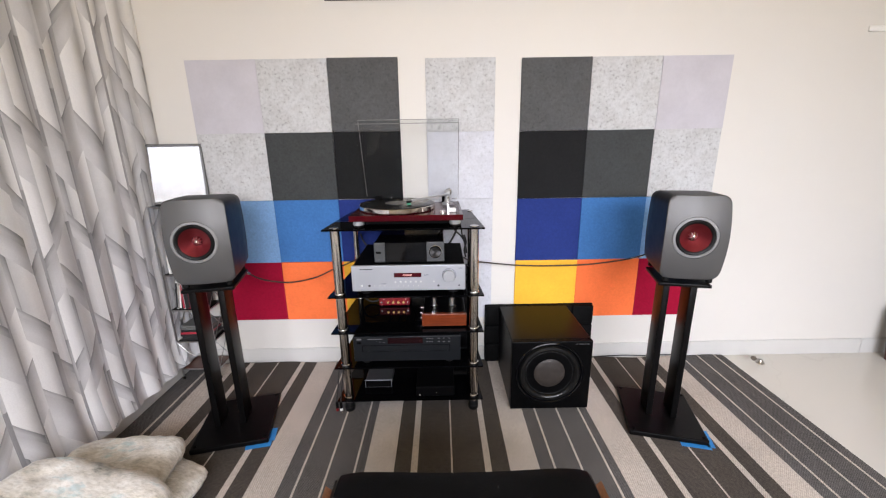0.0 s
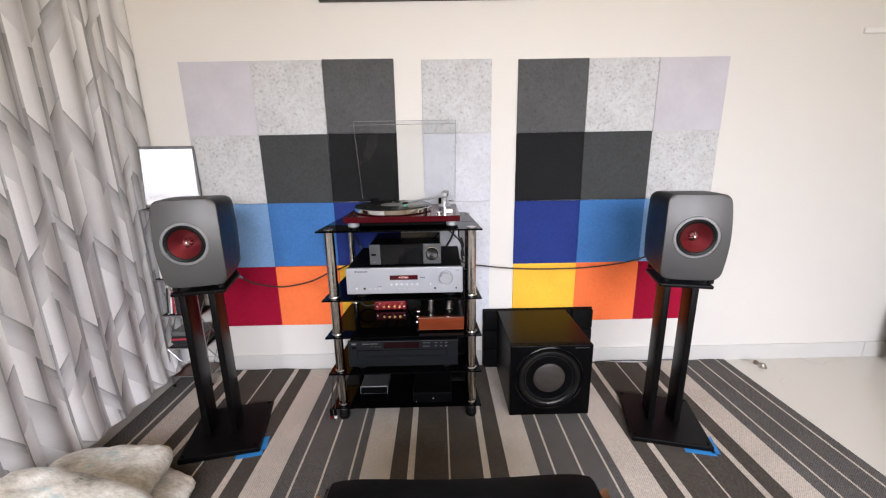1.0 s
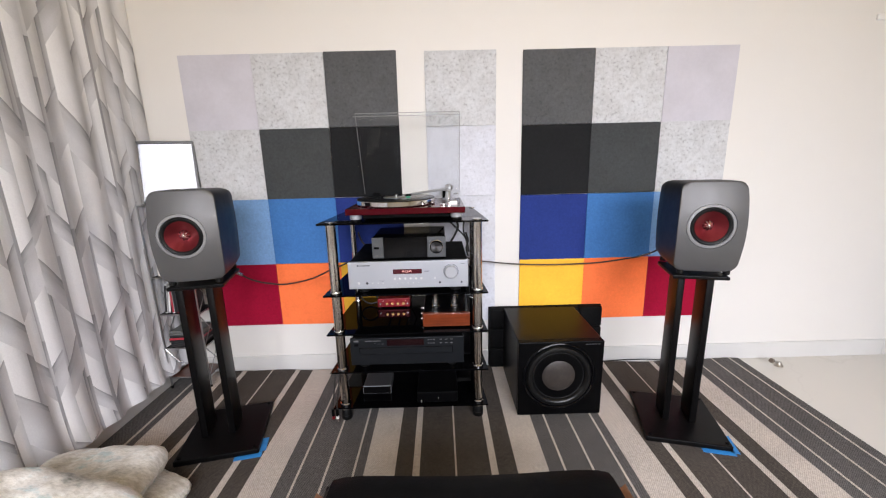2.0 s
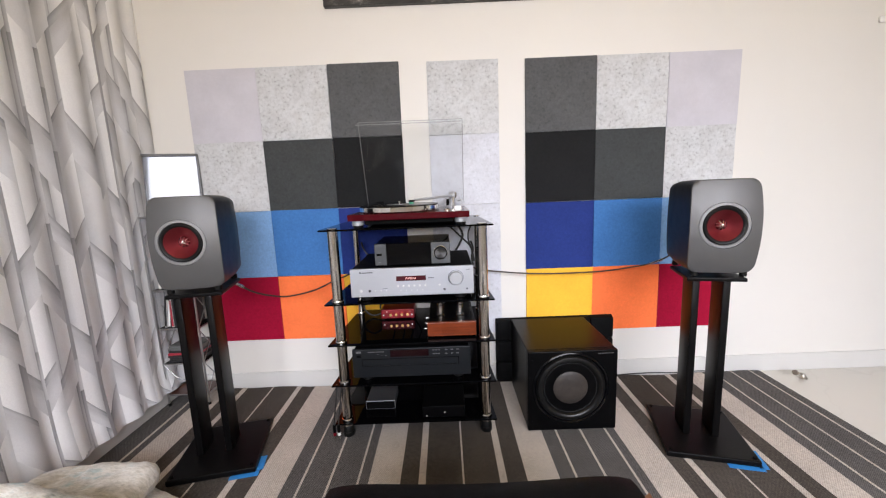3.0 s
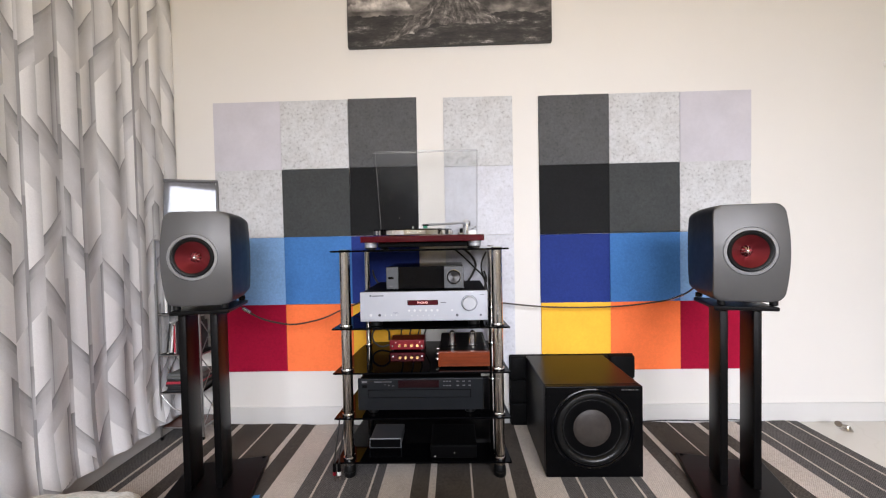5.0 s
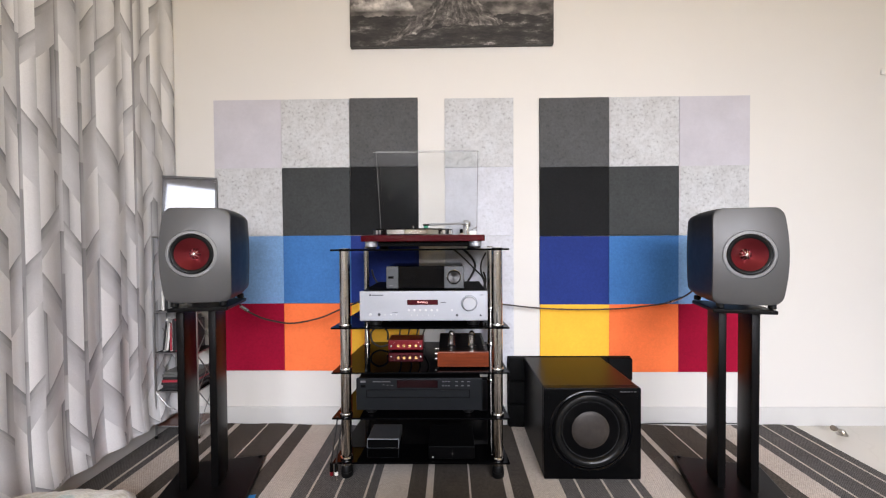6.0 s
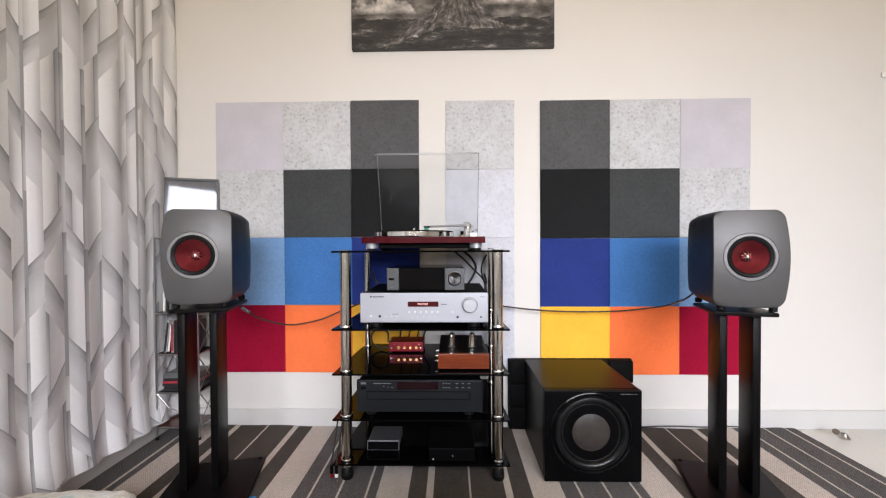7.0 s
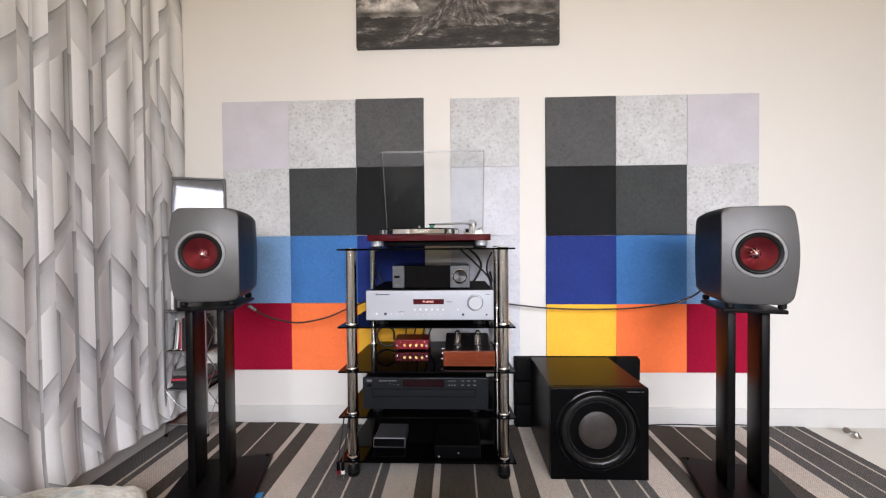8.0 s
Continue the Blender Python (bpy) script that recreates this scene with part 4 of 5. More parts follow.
def build_turntable():
    tt = thing("turntable", "cherry-red turntable with its clear lid open on the rack", "turntable", pose(-0.2215, -0.410, SHELF_Z[4] + 0.001))
    part("plinth", box(-0.2105, 0.2105, 0.0, 0.335, 0.0240, 0.0455, 0.0015, 2), CHERRY, tt, "gloss cherry-red plinth", smooth=False)
    part("underside", box(-0.158, 0.158, 0.03, 0.30, 0.006, 0.0240, 0.003, 1), BLACKMATT, tt, smooth=False)
    for sx in (-0.181, 0.181):
        for yy in (0.032, 0.30):
            part("foot", lathe([(0, 0.0060), (0.019, 0.0060), (0.0210, 0.0080), (0.0210, 0.0160), (0.0190, 0.0175), (0.0210, 0.0190), (0.0210, 0.0240), (0, 0.0240)], 36, pose(sx, yy, 0)), KNOBSILVER, tt, "satin metal foot")
            part("foot_pad", cyl(0.0175, -0.0006, 0.0060, 28, 0.001, pose(sx, yy, 0)), RUBBER, tt)
    c = pose(-0.046, 0.158, 0)
    part("platter", lathe([(0, 0.048), (0.149, 0.048), (0.1505, 0.0495), (0.1505, 0.064), (0.149, 0.0655), (0, 0.0655)], 96, c), CHROME, tt, "polished metal platter")
    rec = part("record", lathe([(0.0, 0.0662), (0.052, 0.0662), (0.054, 0.0672), (0.1485, 0.0672), (0.150, 0.0680), (0.1485, 0.0690), (0.056, 0.0686), (0.051, 0.0690), (0, 0.0690)], 96, c), VINYL, tt, "black vinyl record")
    part("record_label", cyl(0.050, 0.0691, 0.0696, 48, 0, c), PAPERGREEN, rec)
    part("spindle", cyl(0.0035, 0.0696, 0.082, 16, 0.001, c), CHROME, tt)
    px, py = 0.158, 0.250
    part("arm_base", lathe([(0, 0.0455), (0.024, 0.0455), (0.024, 0.052), (0.014, 0.055), (0.011, 0.078), (0.009, 0.082), (0, 0.082)], 40, pose(px, py, 0)), KNOBSILVER, tt, "satin metal tonearm pivot")
    arm = part("tonearm", tube([(px, py + 0.02, 0.092), (px - 0.012, py - 0.04, 0.092), (px - 0.075, py - 0.095, 0.089), (px - 0.145, py - 0.145, 0.0845)], 0.0045, 12, steps=6), KNOBSILVER, tt, "slim metal tonearm")
    part("gimbal", lathe([(0, 0), (0.014, 0), (0.016, 0.004), (0.016, 0.020), (0.013, 0.024), (0, 0.024)], 32, pose(px - 0.012, py, 0.092) @ pose(0, 0, 0, 0, 90, 0)), KNOBSILVER, arm)
    part("counterweight", lathe([(0, 0), (0.013, 0), (0.0155, 0.003), (0.0155, 0.030), (0.013, 0.034), (0, 0.034)], 32, pose(px + 0.002, py + 0.028, 0.093) @ pose(0, 0, 0, -90, 0, -10)), BRUSHED, arm)
    part("headshell", box(px - 0.162, px - 0.140, py - 0.175, py - 0.142, 0.0800, 0.0855, 0.002, 2), BLACKMATT, arm, "black headshell")
    part("cartridge", box(px - 0.1595, px - 0.1435, py - 0.172, py - 0.150, 0.0715, 0.0798, 0.002, 2), mat("green_cartridge", (0.01, 0.20, 0.10), 0.3, bstr=0), arm, "green cartridge")
    part("arm_rest", box(px - 0.002, px + 0.006, py - 0.075, py - 0.065, 0.0455, 0.088, 0.001, 1), CHROME, tt)
    part("cue_lever", tube([(px + 0.022, py - 0.01, 0.070), (px + 0.036, py - 0.05, 0.076)], 0.0025, 8), CHROME, tt)
    part("speed_button", box(0.160, 0.186, 0.050, 0.076, 0.0455, 0.060, 0.003, 2), WHITEPLASTIC, tt, "white start button")
    part("speed_button", cyl(0.012, 0.0455, 0.052, 28, 0.001, pose(0.135, 0.055, 0)), CHROME, tt)
    # clear cover, hinged at the back and raised; a shallow tray of five sheets
    lid = part("lid", lid_mesh(0.4205, 0.346, 0.062, 0.0035), ACRYLIC, tt, "clear acrylic dust cover standing open", smooth=False)
    lid.matrix_basis = pose(0, 0.333, 0.047, -LID, 0, 0)
    for name, a, b in (("rim_edge", (-0.209, -0.345, 0.061), (0.209, -0.345, 0.061)), ("rim_edge", (0.2095, -0.345, 0.061), (0.2095, -0.002, 0.061)), ("rim_edge", (-0.2095, -0.345, 0.061), (-0.2095, -0.002, 0.061)), ("rim_edge", (-0.209, -0.345, 0.001), (0.209, -0.345, 0.001))):
        part(name, tube([a, b], 0.0011, 6), EDGE, lid)
    for sx in (-0.15, 0.15):
        part("hinge", box(sx - 0.016, sx + 0.016, 0.3355, 0.348, 0.024, 0.075, 0.002, 1), BLACKMATT, tt)


LID = 73.0


def lid_mesh(w, d, h, t):
    """Cover with its hinge edge on the local x axis, closed: it reaches to -y and its top lies at z = h. One moulded shell, open below."""
    bm = bmesh.new()

    def ring(x, y0, y1, z):
        return [bm.verts.new(p) for p in ((-x, y0, z), (x, y0, z), (x, y1, z), (-x, y1, z))]

    out_low, out_top = ring(w / 2, -d, 0, 0), ring(w / 2, -d, 0, h)
    in_low, in_top = ring(w / 2 - t, -d + t, -t, 0), ring(w / 2 - t, -d + t, -t, h - t)
    bm.faces.new(out_top)
    bm.faces.new(in_top[::-1])
    for a, b in ((out_low, out_top), (in_top, in_low), (in_low, out_low)):
        for k in range(4):
            j = (k + 1) % 4
            bm.faces.new((a[k], a[j], b[j], b[k]))
    bmesh.ops.recalc_face_normals(bm, faces=bm.faces)
    bmesh.ops.bevel(bm, geom=list(bm.edges), offset=0.0008, segments=2, affect="EDGES")
    return bm


def build_cd_player():
    cd = thing("cd_player", "dark grey disc player on a glass shelf", "disc player", pose(-0.238, -0.404, SHELF_Z[1]))
    part("case", box(-0.212, 0.212, 0.010, 0.29, 0.020, 0.124, 0.003, 2), BLACKMATT, cd, smooth=False)
    part("front_panel", box(-0.2155, 0.2155, -0.004, 0.0095, 0.018, 0.127, 0.002, 2), DARKPANEL, cd, smooth=False)
    part("drawer_gap", box(-0.181, 0.173, -0.0046, -0.0040, 0.0615, 0.0895), PRINTBLACK, cd, smooth=False)
    part("disc_drawer", box(-0.1785, 0.1705, -0.0068, -0.0047, 0.0635, 0.0880, 0.001, 1), DARKPANEL, cd, "wide disc drawer", smooth=False)
    part("display", box(-0.076, 0.064, -0.0052, -0.0042, 0.0960, 0.1215, 0.0004, 1), DIMWIN, cd, "dim maroon display window", smooth=False)
    for r in range(2):
        for k in range(3):
            part("button", box(0.079 + 0.0100 * k, 0.0855 + 0.0100 * k, -0.0055, -0.0042, 0.1015 + 0.0145 * r, 0.1040 + 0.0145 * r), PRINTGREY, cd, smooth=False)
            part("button", box(0.124 + 0.0205 * k, 0.133 + 0.0205 * k, -0.0055, -0.0042, 0.1015 + 0.0145 * r, 0.1040 + 0.0145 * r), PRINTGREY, cd, smooth=False)
    part("power_button", box(-0.2000, -0.1835, -0.0062, -0.0042, 0.0965, 0.1060, 0.0008, 1), BLACKMATT, cd, smooth=False)
    for x0, x1, z, t in ((-0.201, -0.183, 0.1170, 0.007), (-0.158, -0.130, 0.1165, 0.0028), (-0.128, -0.098, 0.1165, 0.0028), (-0.124, -0.119, 0.1065, 0.0018), (-0.110, -0.105, 0.1040, 0.0018), (-0.096, -0.089, 0.1030, 0.0018)):
        part("maker_mark", box(x0, x1, -0.0046, -0.0042, z - t / 2, z + t / 2), PRINTGREY, cd, "small pale lettering shown as a bar", smooth=False)
    for sx in (-0.17, 0.17):
        for yy in (0.03, 0.26):
            part("foot", cyl(0.018, 0.0006, 0.0205, 20, 0.002, pose(sx, yy, 0)), RUBBER, cd)


def build_tube_preamp():
    tp = thing("valve_preamplifier", "wood-fronted valve preamplifier with glass valves on a shelf", "valve preamp", pose(-0.086, -0.384, SHELF_Z[2] + 0.005))
    part("chassis", box(-0.086, 0.086, 0.012, 0.28, 0.004, 0.052, 0.002, 1), BLACKPAINT, tp, smooth=False)
    part("wooden_front", box(-0.089, 0.089, -0.006, 0.0115, 0.001, 0.053, 0.002, 2), ORANGEWOOD, tp, "orange cherry front board", smooth=False)
    for x in (-0.040, 0.034):
        v = part("valve", lathe([(0.0105, 0.054), (0.0115, 0.060), (0.0115, 0.098), (0.008, 0.107), (0.003, 0.111), (0.0, 0.1115)], 28, pose(x, 0.070, 0)), TUBEGLASS, tp, "clear glass valve")
        v.visible_shadow = False
        part("anode", box(x - 0.0045, x + 0.0045, 0.066, 0.074, 0.062, 0.094, 0.001, 1), BRUSHED, v)
        part("getter_cap", lathe([(0.0085, 0.1005), (0.0078, 0.106), (0.003, 0.1095), (0, 0.110)], 24, pose(x, 0.070, 0)), CHROME, v)
        part("valve_socket", lathe([(0, 0.052), (0.015, 0.052), (0.015, 0.055), (0.0115, 0.057), (0, 0.057)], 28, pose(x, 0.070, 0)), BRUSHED, tp)
    for k, z in enumerate((0.014, 0.024, 0.034)):
        part("side_plug", cyl(0.0030, 0.0, 0.014, 14, 0.0006, pose(-0.086, 0.045 + 0.03 * k, z) @ pose(0, 0, 0, 0, -90, 0)), BRUSHED, tp)
    for k in range(6):
        part("vent_bolt", cyl(0.0025, 0.052, 0.055, 10, 0.0004, pose(0.078, 0.03 + 0.04 * k, 0)), CHROME, tp)
    for sx in (-0.07, 0.07):
        for yy in (0.03, 0.26):
            part("foot", cyl(0.010, -0.0048, 0.0045, 18, 0.001, pose(sx, yy, 0)), RUBBER, tp)


def build_red_preamp():
    rp = thing("headphone_amplifier", "small red four-knob headphone amplifier on a glass shelf", "headphone amp", pose(-0.3105, -0.172, SHELF_Z[2] + 0.002))
    part("case", box(-0.070, 0.070, 0.0, 0.095, 0.003, 0.042, 0.003, 2), REDMETAL, rp, smooth=False)
    for k in range(4):
        knob("knob", 0.0062, 0.012, pose(-0.028 + 0.0235 * k, 0.0, 0.022), GOLD, rp, "gold knob")
    for x in (-0.058, 0.060):
        part("socket", cyl(0.0045, 0, 0.003, 18, 0.001, pose(x, 0, 0.019) @ FRONT), BRUSHED, rp)
    for x in (-0.046, 0.052):
        part("led", cyl(0.0014, 0, 0.0015, 10, 0.0003, pose(x, 0, 0.033) @ FRONT), LED, rp)
    for sx in (-0.06, 0.06):
        for yy in (0.01, 0.085):
            part("foot", cyl(0.006, -0.0017, 0.0035, 14, 0.0005, pose(sx, yy, 0)), RUBBER, rp)


def build_small_boxes():
    a = thing("network_switch", "small silver-edged grey box on the lowest shelf", "network box", pose(-0.376, -0.337, SHELF_Z[0]))
    part("case", box(-0.0560, 0.0560, 0.0042, 0.118, 0.0005, 0.0335, 0.003, 2), BOXGREY, a, "grey metal case", smooth=False)
    part("front_rim", box(-0.0575, 0.0575, 0.0, 0.004, 0.0005, 0.0345, 0.001, 1), SILVER, a, smooth=False)
    part("front_panel", box(-0.0558, 0.0558, -0.0012, -0.0002, 0.0025, 0.0325), BLACKMATT, a, smooth=False)
    b = thing("power_supply", "low black box with two small lights on the lowest shelf", "power supply", pose(-0.128, -0.404, SHELF_Z[0]))
    part("case", box(-0.080, 0.080, 0.0, 0.16, 0.0005, 0.044, 0.003, 2), BLACKMATT, b, smooth=False)
    part("front_panel", box(-0.078, 0.078, -0.003, -0.0002, 0.002, 0.042, 0.001, 1), BLACKMATT, b, smooth=False)
    for x, z in ((-0.064, 0.008), (0.003, 0.020)):
        part("led", cyl(0.0014, 0, 0.0012, 12, 0.0003, pose(x, -0.003, z) @ FRONT), LED, b)


build_amp()
build_streamer()
build_turntable()
build_cd_player()
build_tube_preamp()
build_red_preamp()
build_small_boxes()


# ---- cables ----
def cable(label, pts, r, material, plugs=()):
    c = thing("cable", label, "cable")
    part("cord", tube(pts, r, 8, steps=8), material, c)
    for p, q in plugs:
        part("plug", tube([p, q], r * 1.9, 12), CHROME, c)
    return c


cable("brown braided speaker cable sagging along the wall to the speaker", [(-0.968, -0.275, 0.690), (-0.985, -0.215, 0.612), (-0.975, -0.15, 0.550), (-0.92, -0.15, 0.517), (-0.868, -0.13, 0.494), (-0.795, -0.10, 0.477), (-0.68, -0.10, 0.499), (-0.60, -0.08, 0.531), (-0.54, -0.08, 0.554), (-0.46, -0.085, 0.590), (-0.42, -0.085, 0.600)], 0.0033, CABLE, (((-0.980, -0.165, 0.560), (-0.958, -0.15, 0.538)),))
cable("brown braided speaker cable running from rack to speaker", [(0.0, -0.085, 0.585), (0.04, -0.075, 0.560), (0.10, -0.06, 0.547), (0.24, -0.06, 0.531), (0.37, -0.06, 0.5245), (0.50, -0.06, 0.524), (0.61, -0.06, 0.528), (0.72, -0.06, 0.540), (0.80, -0.06, 0.553), (0.832, -0.12, 0.589), (0.835, -0.20, 0.640), (0.832, -0.262, 0.680)], 0.0033, CABLE, (((0.792, -0.060, 0.552), (0.826, -0.105, 0.580)),))
HANG = "black cable hanging behind the equipment on the rack"
cable(HANG, [(-0.115, -0.070, 0.785), (-0.080, -0.062, 0.755), (-0.030, -0.060, 0.705), (0.010, -0.066, 0.660), (0.022, -0.080, 0.600)], 0.0036, BLACKCABLE)
cable(HANG, [(-0.075, -0.075, 0.785), (-0.042, -0.060, 0.755), (-0.022, -0.055, 0.715), (-0.036, -0.060, 0.675), (-0.062, -0.080, 0.635), (-0.070, -0.090, 0.600)], 0.0050, BLACKCABLE)
cable(HANG, [(0.022, -0.085, 0.770), (0.004, -0.075, 0.730), (0.002, -0.070, 0.690), (0.016, -0.075, 0.650), (0.024, -0.085, 0.600)], 0.0034, BLACKCABLE)
cable(HANG, [(0.010, -0.100, 0.690), (0.020, -0.092, 0.655), (0.012, -0.095, 0.620), (0.018, -0.100, 0.585)], 0.0040, BLACKCABLE)
cable(HANG, [(-0.46, -0.085, 0.70), (-0.45, -0.075, 0.66), (-0.41, -0.08, 0.61), (-0.38, -0.085, 0.58)], 0.004, BLACKCABLE)
for x0, x1 in ((-0.350, -0.345), (-0.312, -0.300), (-0.275, -0.262), (-0.248, -0.225)):
    cable("black cable leaving the back of the red amplifier", [(x0, -0.078, 0.400), (x0 + 0.002, -0.055, 0.425), (x1, -0.045, 0.475), (x1 - 0.01, -0.05, 0.515)], 0.0034, BLACKCABLE)
cable("looped black cable lying on the glass shelf", [(-0.378, -0.13, 0.396), (-0.42, -0.13, 0.386), (-0.455, -0.12, 0.405), (-0.46, -0.11, 0.44), (-0.43, -0.10, 0.462), (-0.395, -0.105, 0.445), (-0.39, -0.12, 0.41)], 0.0038, BLACKCABLE)
cable("thin black cable lying along the far edge of the rug", [(0.655, -0.030, 0.0135), (0.75, -0.024, 0.0165), (0.86, -0.021, 0.016), (0.96, -0.024, 0.0145), (1.06, -0.020, 0.0165), (1.16, -0.026, 0.0145)], 0.0025, BLACKCABLE)
for x, mt in ((-0.533, REDMETAL), (-0.517, WHITEPLASTIC)):
    c = cable("audio lead with bare plug hanging beside the rack foot", [(x + 0.018, -0.42, 0.225), (x + 0.012, -0.432, 0.16), (x + 0.003, -0.437, 0.10), (x, -0.437, 0.070)], 0.0025, BLACKCABLE)
    part("plug_grip", tube([(x, -0.437, 0.074), (x, -0.437, 0.0455)], 0.0058, 14), BLACKMATT, c)
    part("plug_sleeve", tube([(x, -0.437, 0.0450), (x, -0.437, 0.0335)], 0.0062, 14), mt, c)
    part("plug_pin", tube([(x, -0.437, 0.0330), (x, -0.437, 0.0120)], 0.0030, 12), CHROME, c)


# ---- wire shelf with discs and frame ----
def build_wire_shelf():
    ws = thing("wire_shelf", "narrow chromed wire shelf beside the curtain", "wire shelf")
    x0, x1, y0, y1 = -1.350, -1.172, -0.150, -0.030
    for x in (x0, x1):
        for y in (y0, y1):
            part("post", tube([(x, y, 0.0085), (x, y, 0.850)], 0.0042, 10), WIRE, ws)
            part("foot", cyl(0.006, 0.0085, 0.022, 14, 0.001, pose(x, y, 0)), RUBBER, ws)
    for z, shelf in ((0.060, 0), (0.205, 1), (0.365, 1), (0.535, 1), (0.846, 1)):
        rim = bmesh.new()
        for a, b in (((x0, y0), (x1, y0)), ((x0, y1), (x1, y1)), ((x0, y0), (x0, y1)), ((x1, y0), (x1, y1))):
            tube([(*a, z), (*b, z)], 0.0032, 8, rim)
        part("shelf_rim", rim, WIRE, ws)
        part("shelf_board", box(x0 + 0.004, x1 - 0.004, y0 + 0.004, y1 - 0.004, z - 0.003, z + 0.003, 0.001, 1), SHELFWOOD if not shelf else BLACKPAINT, ws, smooth=False)
    for x in (x0, x1):
        for z in (0.06, 0.205, 0.365):
            br = bmesh.new()
            tube([(x, y0, z), (x, y1, z + 0.15)], 0.002, 6, br)
            tube([(x, y1, z), (x, y0, z + 0.15)], 0.002, 6, br)
            part("brace", br, WIRE, ws)
    br = bmesh.new()
    for z in (0.205,):
        tube([(x0, y0, z), (x0 + 0.05, y0, z - 0.06), (x0 + 0.085, y0, z - 0.075)], 0.002, 6, br)
        tube([(x1, y0, z), (x1 - 0.05, y0, z - 0.06), (x1 - 0.085, y0, z - 0.075)], 0.002, 6, br)
    part("brace", br, WIRE, ws)


build_wire_shelf()
rng = random.Random(8)
x = -1.325
for k in range(9):
    w = rng.choice((0.0100, 0.0105, 0.0145))
    h = rng.choice((0.125, 0.135, 0.14))
    lean = 7 if k < 2 else rng.uniform(-1, 1)
    d = thing("disc_case", "slim disc case standing on the wire shelf", "disc case", pose(x + w / 2, -0.085, 0.3684, 0, lean, 0), "disc cases on the wire shelf")
    part("case", box(-w / 2 + 0.0004, w / 2 - 0.0004, -0.055, 0.05, 0.001, h, 0.001, 1), (PAPERWHITE if k in (0, 2) else rng.choice((PAPERBLACK, PAPERRED, PAPERGREEN, PAPERBLACK))), d, smooth=False)
    part("spine", box(-w / 2 + 0.001, w / 2 - 0.001, -0.0565, -0.0552, 0.006, h - 0.006), (rng.choice((PAPERWHITE, PAPERBLACK, PAPERRED)) if k < 5 else PAPERBLACK), d, smooth=False)
    x += w + (0.006 if k < 2 else 0.001)
for k in range(6):
    h = rng.uniform(0.10, 0.125)
    d = thing("disc_case", "slim disc case standing on the upper wire shelf", "disc case", pose(-1.320 + 0.013 * k, -0.085, 0.5384, 0, 0, 0), "disc cases on the wire shelf")
    part("case", box(-0.005, 0.005, -0.055, 0.05, 0.001, 0.05 + h * 0.3, 0.001, 1), (PAPERWHITE, PAPERBLACK, PAPERGREEN)[k % 3], d, smooth=False)
for k in range(7):
    d = thing("disc_case", "flat stacked disc case on the wire shelf", "disc case", pose(-1.256 + rng.uniform(-0.006, 0.006), -0.09, 0.2085 + 0.0108 * k, 0, 0, rng.uniform(-5, 5)), "stacked disc cases")
    part("case", box(-0.070, 0.070, -0.052, 0.052, 0.0003, 0.0103, 0.001, 1), (PAPERBLACK, PAPERBLACK, PAPERBLACK, PAPERRED, PAPERBLACK, PAPERGREEN, PAPERGREEN)[k], d, smooth=False)


def build_frame():
    f = thing("picture_frame", "glazed dark-framed picture leaning on the wall over the wire shelf", "picture frame", pose(-1.2560, -0.066, 0.850, 0, 0, 21) @ pose(0, 0, 0, -6.0, 0, 0))
    w, h, t = 0.225, 0.258, 0.011
    bm = bmesh.new()
    for x0, x1, z0, z1 in ((-w / 2, w / 2, 0, t), (-w / 2, w / 2, h - t, h), (-w / 2, -w / 2 + t, t, h - t), (w / 2 - t, w / 2, t, h - t)):
        box(x0, x1, -0.009, 0.009, z0, z1, 0.0015, 1, bm)
    part("frame", bm, FRAMEDARK, f, smooth=False)
    part("glazing", box(-w / 2 + t - 0.001, w / 2 - t + 0.001, -0.003, 0.004, t - 0.001, h - t + 0.001), PICGLASS, f, "reflecting glass", smooth=False)


build_frame()


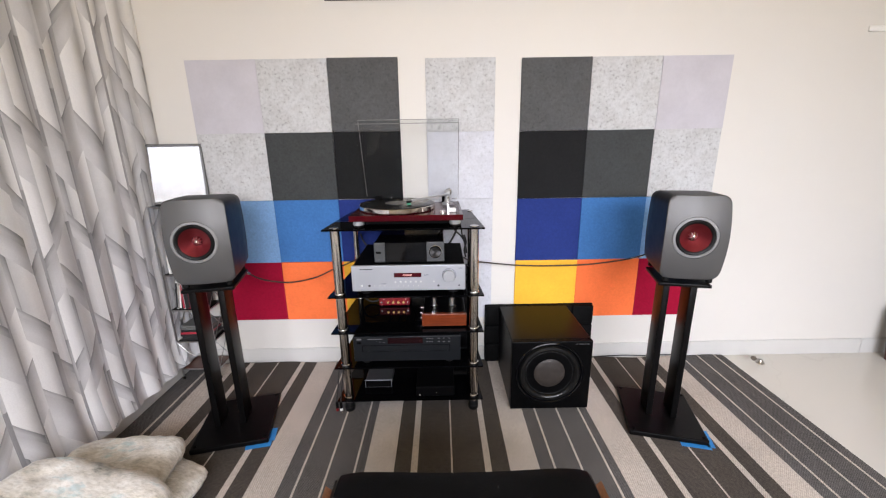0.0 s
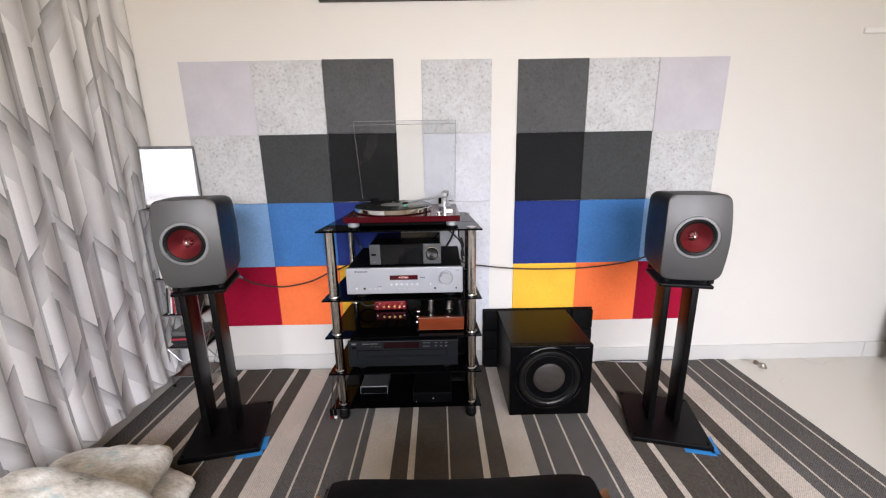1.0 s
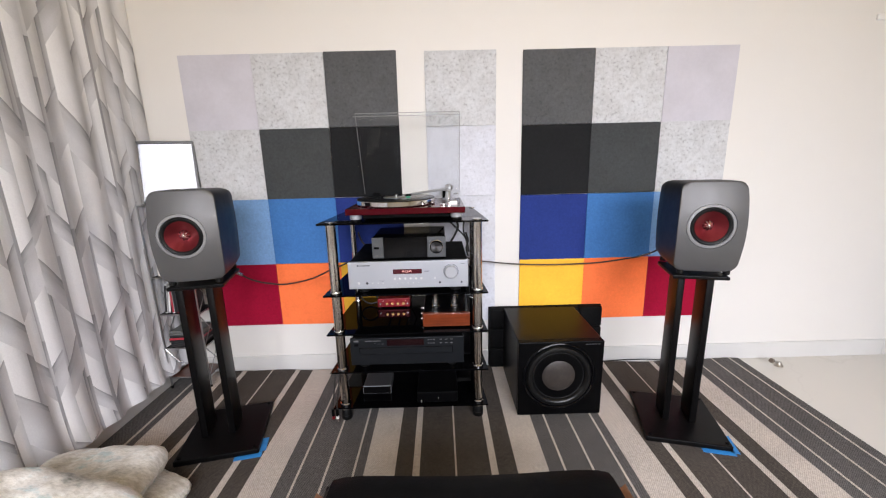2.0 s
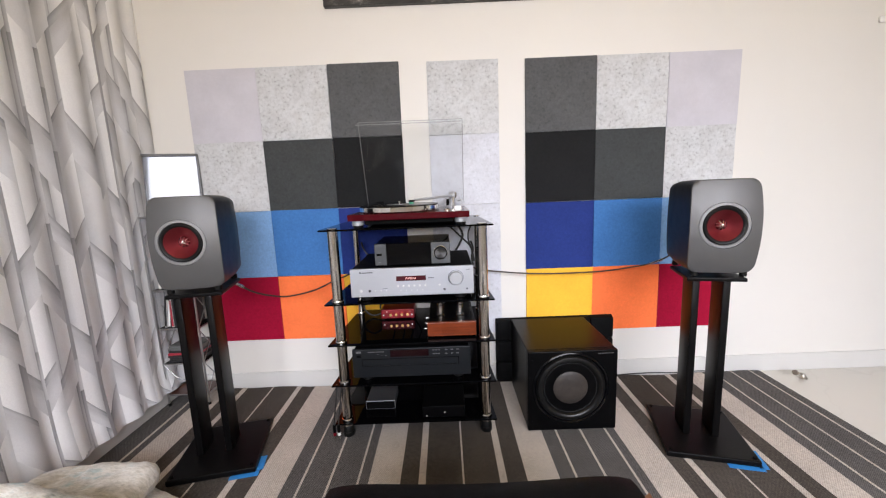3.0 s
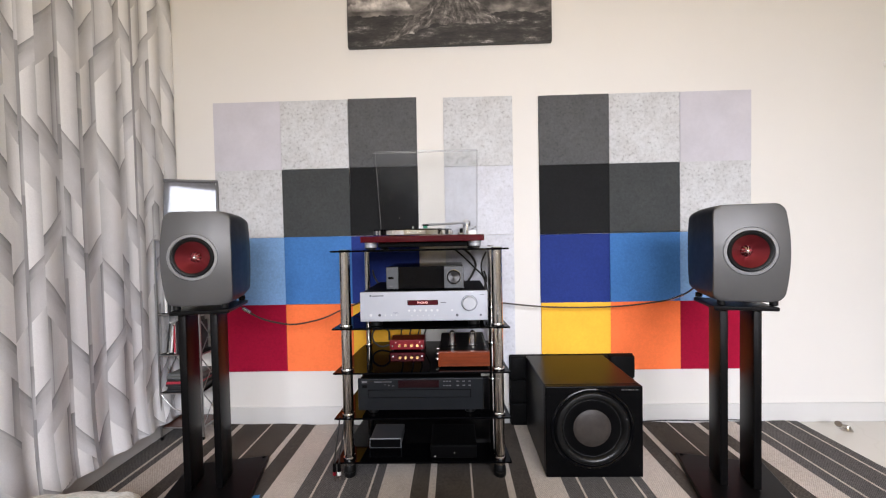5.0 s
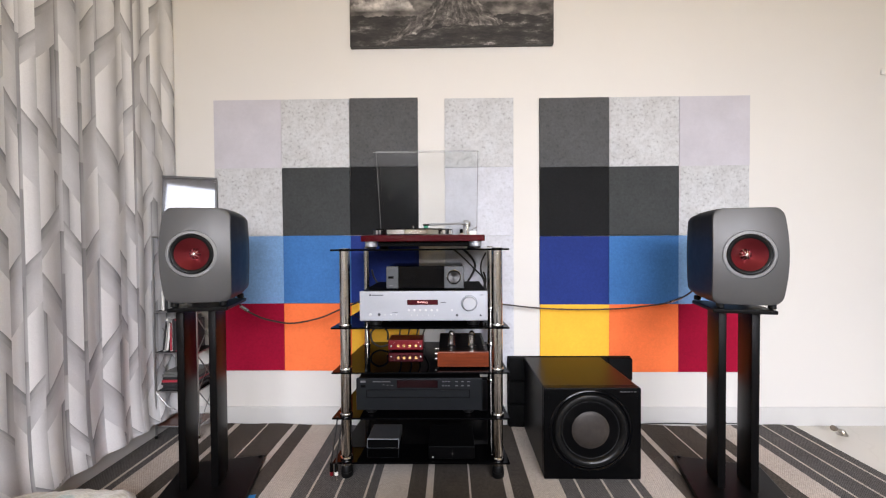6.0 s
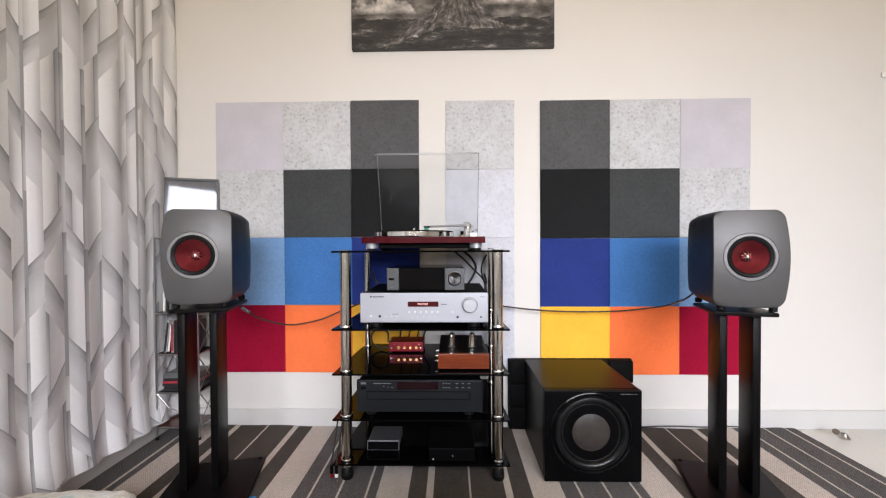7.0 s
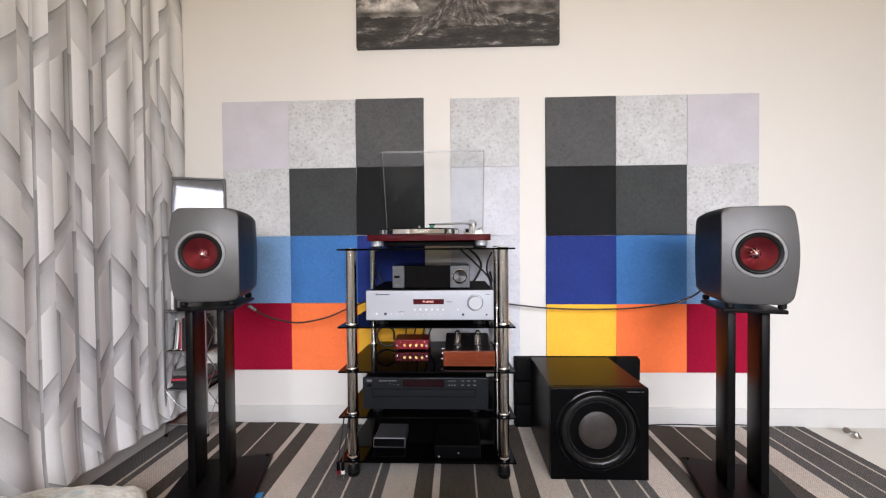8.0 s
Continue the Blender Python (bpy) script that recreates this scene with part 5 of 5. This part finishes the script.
# ---- ottoman ----
def build_ottoman():
    ot = thing("ottoman", "black leather ottoman with a walnut shell on the rug", "ottoman", pose(-0.052, -1.372, 0.0))
    nx, ny, w, d = 28, 24, 0.286, 0.26

    def cushion(u, v):
        """u, v from -1 to 1."""
        e = (max(0.0, 1 - abs(u) ** 6.0) * max(0.0, 1 - abs(v) ** 9.0)) ** 0.36
        return Vector((u * w, v * d * (1 - 0.03 * u * u), 0.350 + 0.024 * u * u + 0.066 * e))
    bm = bmesh.new()
    g = [[bm.verts.new(cushion(-1 + 2 * i / nx, -1 + 2 * j / ny)) for j in range(ny + 1)] for i in range(nx + 1)]
    for i in range(nx):
        for j in range(ny):
            bm.faces.new((g[i][j], g[i + 1][j], g[i + 1][j + 1], g[i][j + 1]))
    part("cushion", bm, LEATHER, ot, "black leather cushion")
    sh = bmesh.new()
    rows = []
    for i in range(41):
        u = -1 + 2 * i / 40
        zz = 0.240 + 0.132 * abs(u) ** 2.4
        rows.append([sh.verts.new((u * (w + 0.018), v * (d - 0.02), zz + dz)) for v, dz in ((-1, 0), (1, 0), (1, -0.012), (-1, -0.012))])
    for a, b in zip(rows, rows[1:]):
        for k in range(4):
            j = (k + 1) % 4
            sh.faces.new((a[k], b[k], b[j], a[j]))
    sh.faces.new(rows[0])
    sh.faces.new(rows[-1][::-1])
    bmesh.ops.recalc_face_normals(sh, faces=sh.faces)
    part("shell", sh, WALNUT, ot, "curved walnut shell")
    part("underside", box(-0.22, 0.22, -0.20, 0.20, 0.285, 0.375, 0.03, 3), LEATHER, ot)
    part("column", cyl(0.025, 0.05, 0.284, 24, 0.002), BLACKPAINT, ot)
    for k in range(4):
        a = radians(45 + 90 * k)
        part("leg", tube([(0.02 * math.cos(a), 0.02 * math.sin(a), 0.06), (0.24 * math.cos(a), 0.24 * math.sin(a), 0.022)], 0.012, 10), BRUSHED, ot)


build_ottoman()


# ---- pillows ----
def build_pillow(label, m, w, d, h, seed):
    p = thing("pillow", label, "pillow", m, "pillows on the floor")
    n = 40
    bm = bmesh.new()
    off = Vector((seed * 3.1, seed, 0))

    def pt(u, v, side):
        e = max(0.0, (1 - u ** 6) * (1 - v ** 6)) ** 0.5
        pinch = pinch2 = 1 - 0.13 * abs(u * v) ** 3.0
        z = side * h / 2 * e * (0.9 + 0.25 * noise.noise(Vector((u * 1.7, v * 1.7, 0)) + off)) + 0.006 * noise.noise(Vector((u * 6, v * 6, side)) + off)
        return (u * w / 2 * pinch2, v * d / 2 * pinch, z + h / 2)
    for side in (1, -1):
        g = [[bm.verts.new(pt(-1 + 2 * i / n, -1 + 2 * j / n, side)) for j in range(n + 1)] for i in range(n + 1)]
        for i in range(n):
            for j in range(n):
                q = (g[i][j], g[i + 1][j], g[i + 1][j + 1], g[i][j + 1])
                bm.faces.new(q if side > 0 else q[::-1])
    bmesh.ops.remove_doubles(bm, verts=bm.verts, dist=0.002)
    part("cover", bm, PILLOW, p)


build_pillow("white and grey-green marbled pillow lying on the rug", pose(-1.125, -0.868, 0.076, 0, -2, 2), 0.37, 0.34, 0.098, 1)
build_pillow("cream marbled pillow on top of the others by the curtain", pose(-1.068, -1.125, 0.156, 0, 6, -10), 0.46, 0.44, 0.11, 2)
build_pillow("small grey marbled pillow lying flat on the rug", pose(-1.073, -0.852, 0.0105, 0, 2, -14), 0.36, 0.32, 0.080, 3)


# ---- tape, door stop, wall sensor, armchair ----
def tape(label, m, w, d):
    t = tagged(mesh_ob("masking_tape", box(-w / 2, w / 2, -d / 2, d / 2, 0.0, 0.0006), TAPE), label, "tape")
    t.matrix_basis = m
    return t


def on_base(cx, cy, rz, lx, ly, z=0.0096):
    return pose(cx, cy, z, 0, 0, rz) @ pose(lx, ly, 0)


tape("blue masking tape marking a stand corner on the rug", on_base(-0.922, -0.4745, RZL, 0.100, -0.150), 0.09, 0.026)
tape("blue masking tape marking a stand corner on the rug", on_base(-0.922, -0.4745, RZL, 0.142, -0.100), 0.026, 0.07)
tape("blue masking tape marking a stand corner on the rug", on_base(0.779, -0.4715, RZR, 0.090, -0.150), 0.10, 0.026)
tape("blue masking tape marking a stand corner on the rug", on_base(0.779, -0.4715, RZR, 0.142, -0.105), 0.026, 0.09)


def build_doorstop():
    s = thing("door_stop", "small metal door stop fixed to the floor", "door stop", pose(1.503, -0.085, 0.0, 0, 0, 20))
    part("base", lathe([(0, 0.0003), (0.019, 0.0003), (0.020, 0.003), (0.014, 0.008), (0.010, 0.020), (0, 0.022)], 28), STOPPER, s)
    part("arm", tube([(0.0, 0.0, 0.016), (-0.022, 0.004, 0.022), (-0.042, 0.006, 0.030)], 0.007, 12), STOPPER, s)
    part("bumper", lathe([(0, 0), (0.011, 0), (0.012, 0.004), (0.010, 0.012), (0, 0.013)], 20, pose(-0.040, 0.006, 0.030) @ pose(0, 0, 0, 0, -70, 0)), BUMPER, s)


build_doorstop()
ws = thing("wall_sensor", "small white rounded fitting high on the wall", "wall fitting", pose(1.80, 0.0, 1.532))
part("cover", box(-0.075, 0.09, -0.010, -0.0005, -0.012, 0.012, 0.0045, 3), WHITEPLASTIC, ws)


def build_armchair():
    a = thing("armchair", "dark brown leather armchair with tapered wooden legs", "armchair", pose(2.132, -0.74, 0.0))
    part("seat_body", box(0.0, 0.74, 0.0, 0.70, 0.140, 0.30, 0.04, 4), BROWNLEATHER, a)
    part("seat_cushion", box(0.10, 0.64, -0.02, 0.58, 0.301, 0.42, 0.04, 4), BROWNLEATHER, a)
    part("armrest", box(0.62, 0.74, 0.0, 0.70, 0.302, 0.58, 0.04, 4), BROWNLEATHER, a)
    part("backrest", box(0.10, 0.619, 0.585, 0.70, 0.302, 0.80, 0.04, 4), BROWNLEATHER, a)
    for x in (0.03, 0.70):
        for y in (0.05, 0.66):
            part("leg", lathe([(0, 0.0003), (0.018, 0.0003), (0.032, 0.145), (0, 0.145)], 20, pose(x, y, 0)), SHELFWOOD, a)


build_armchair()
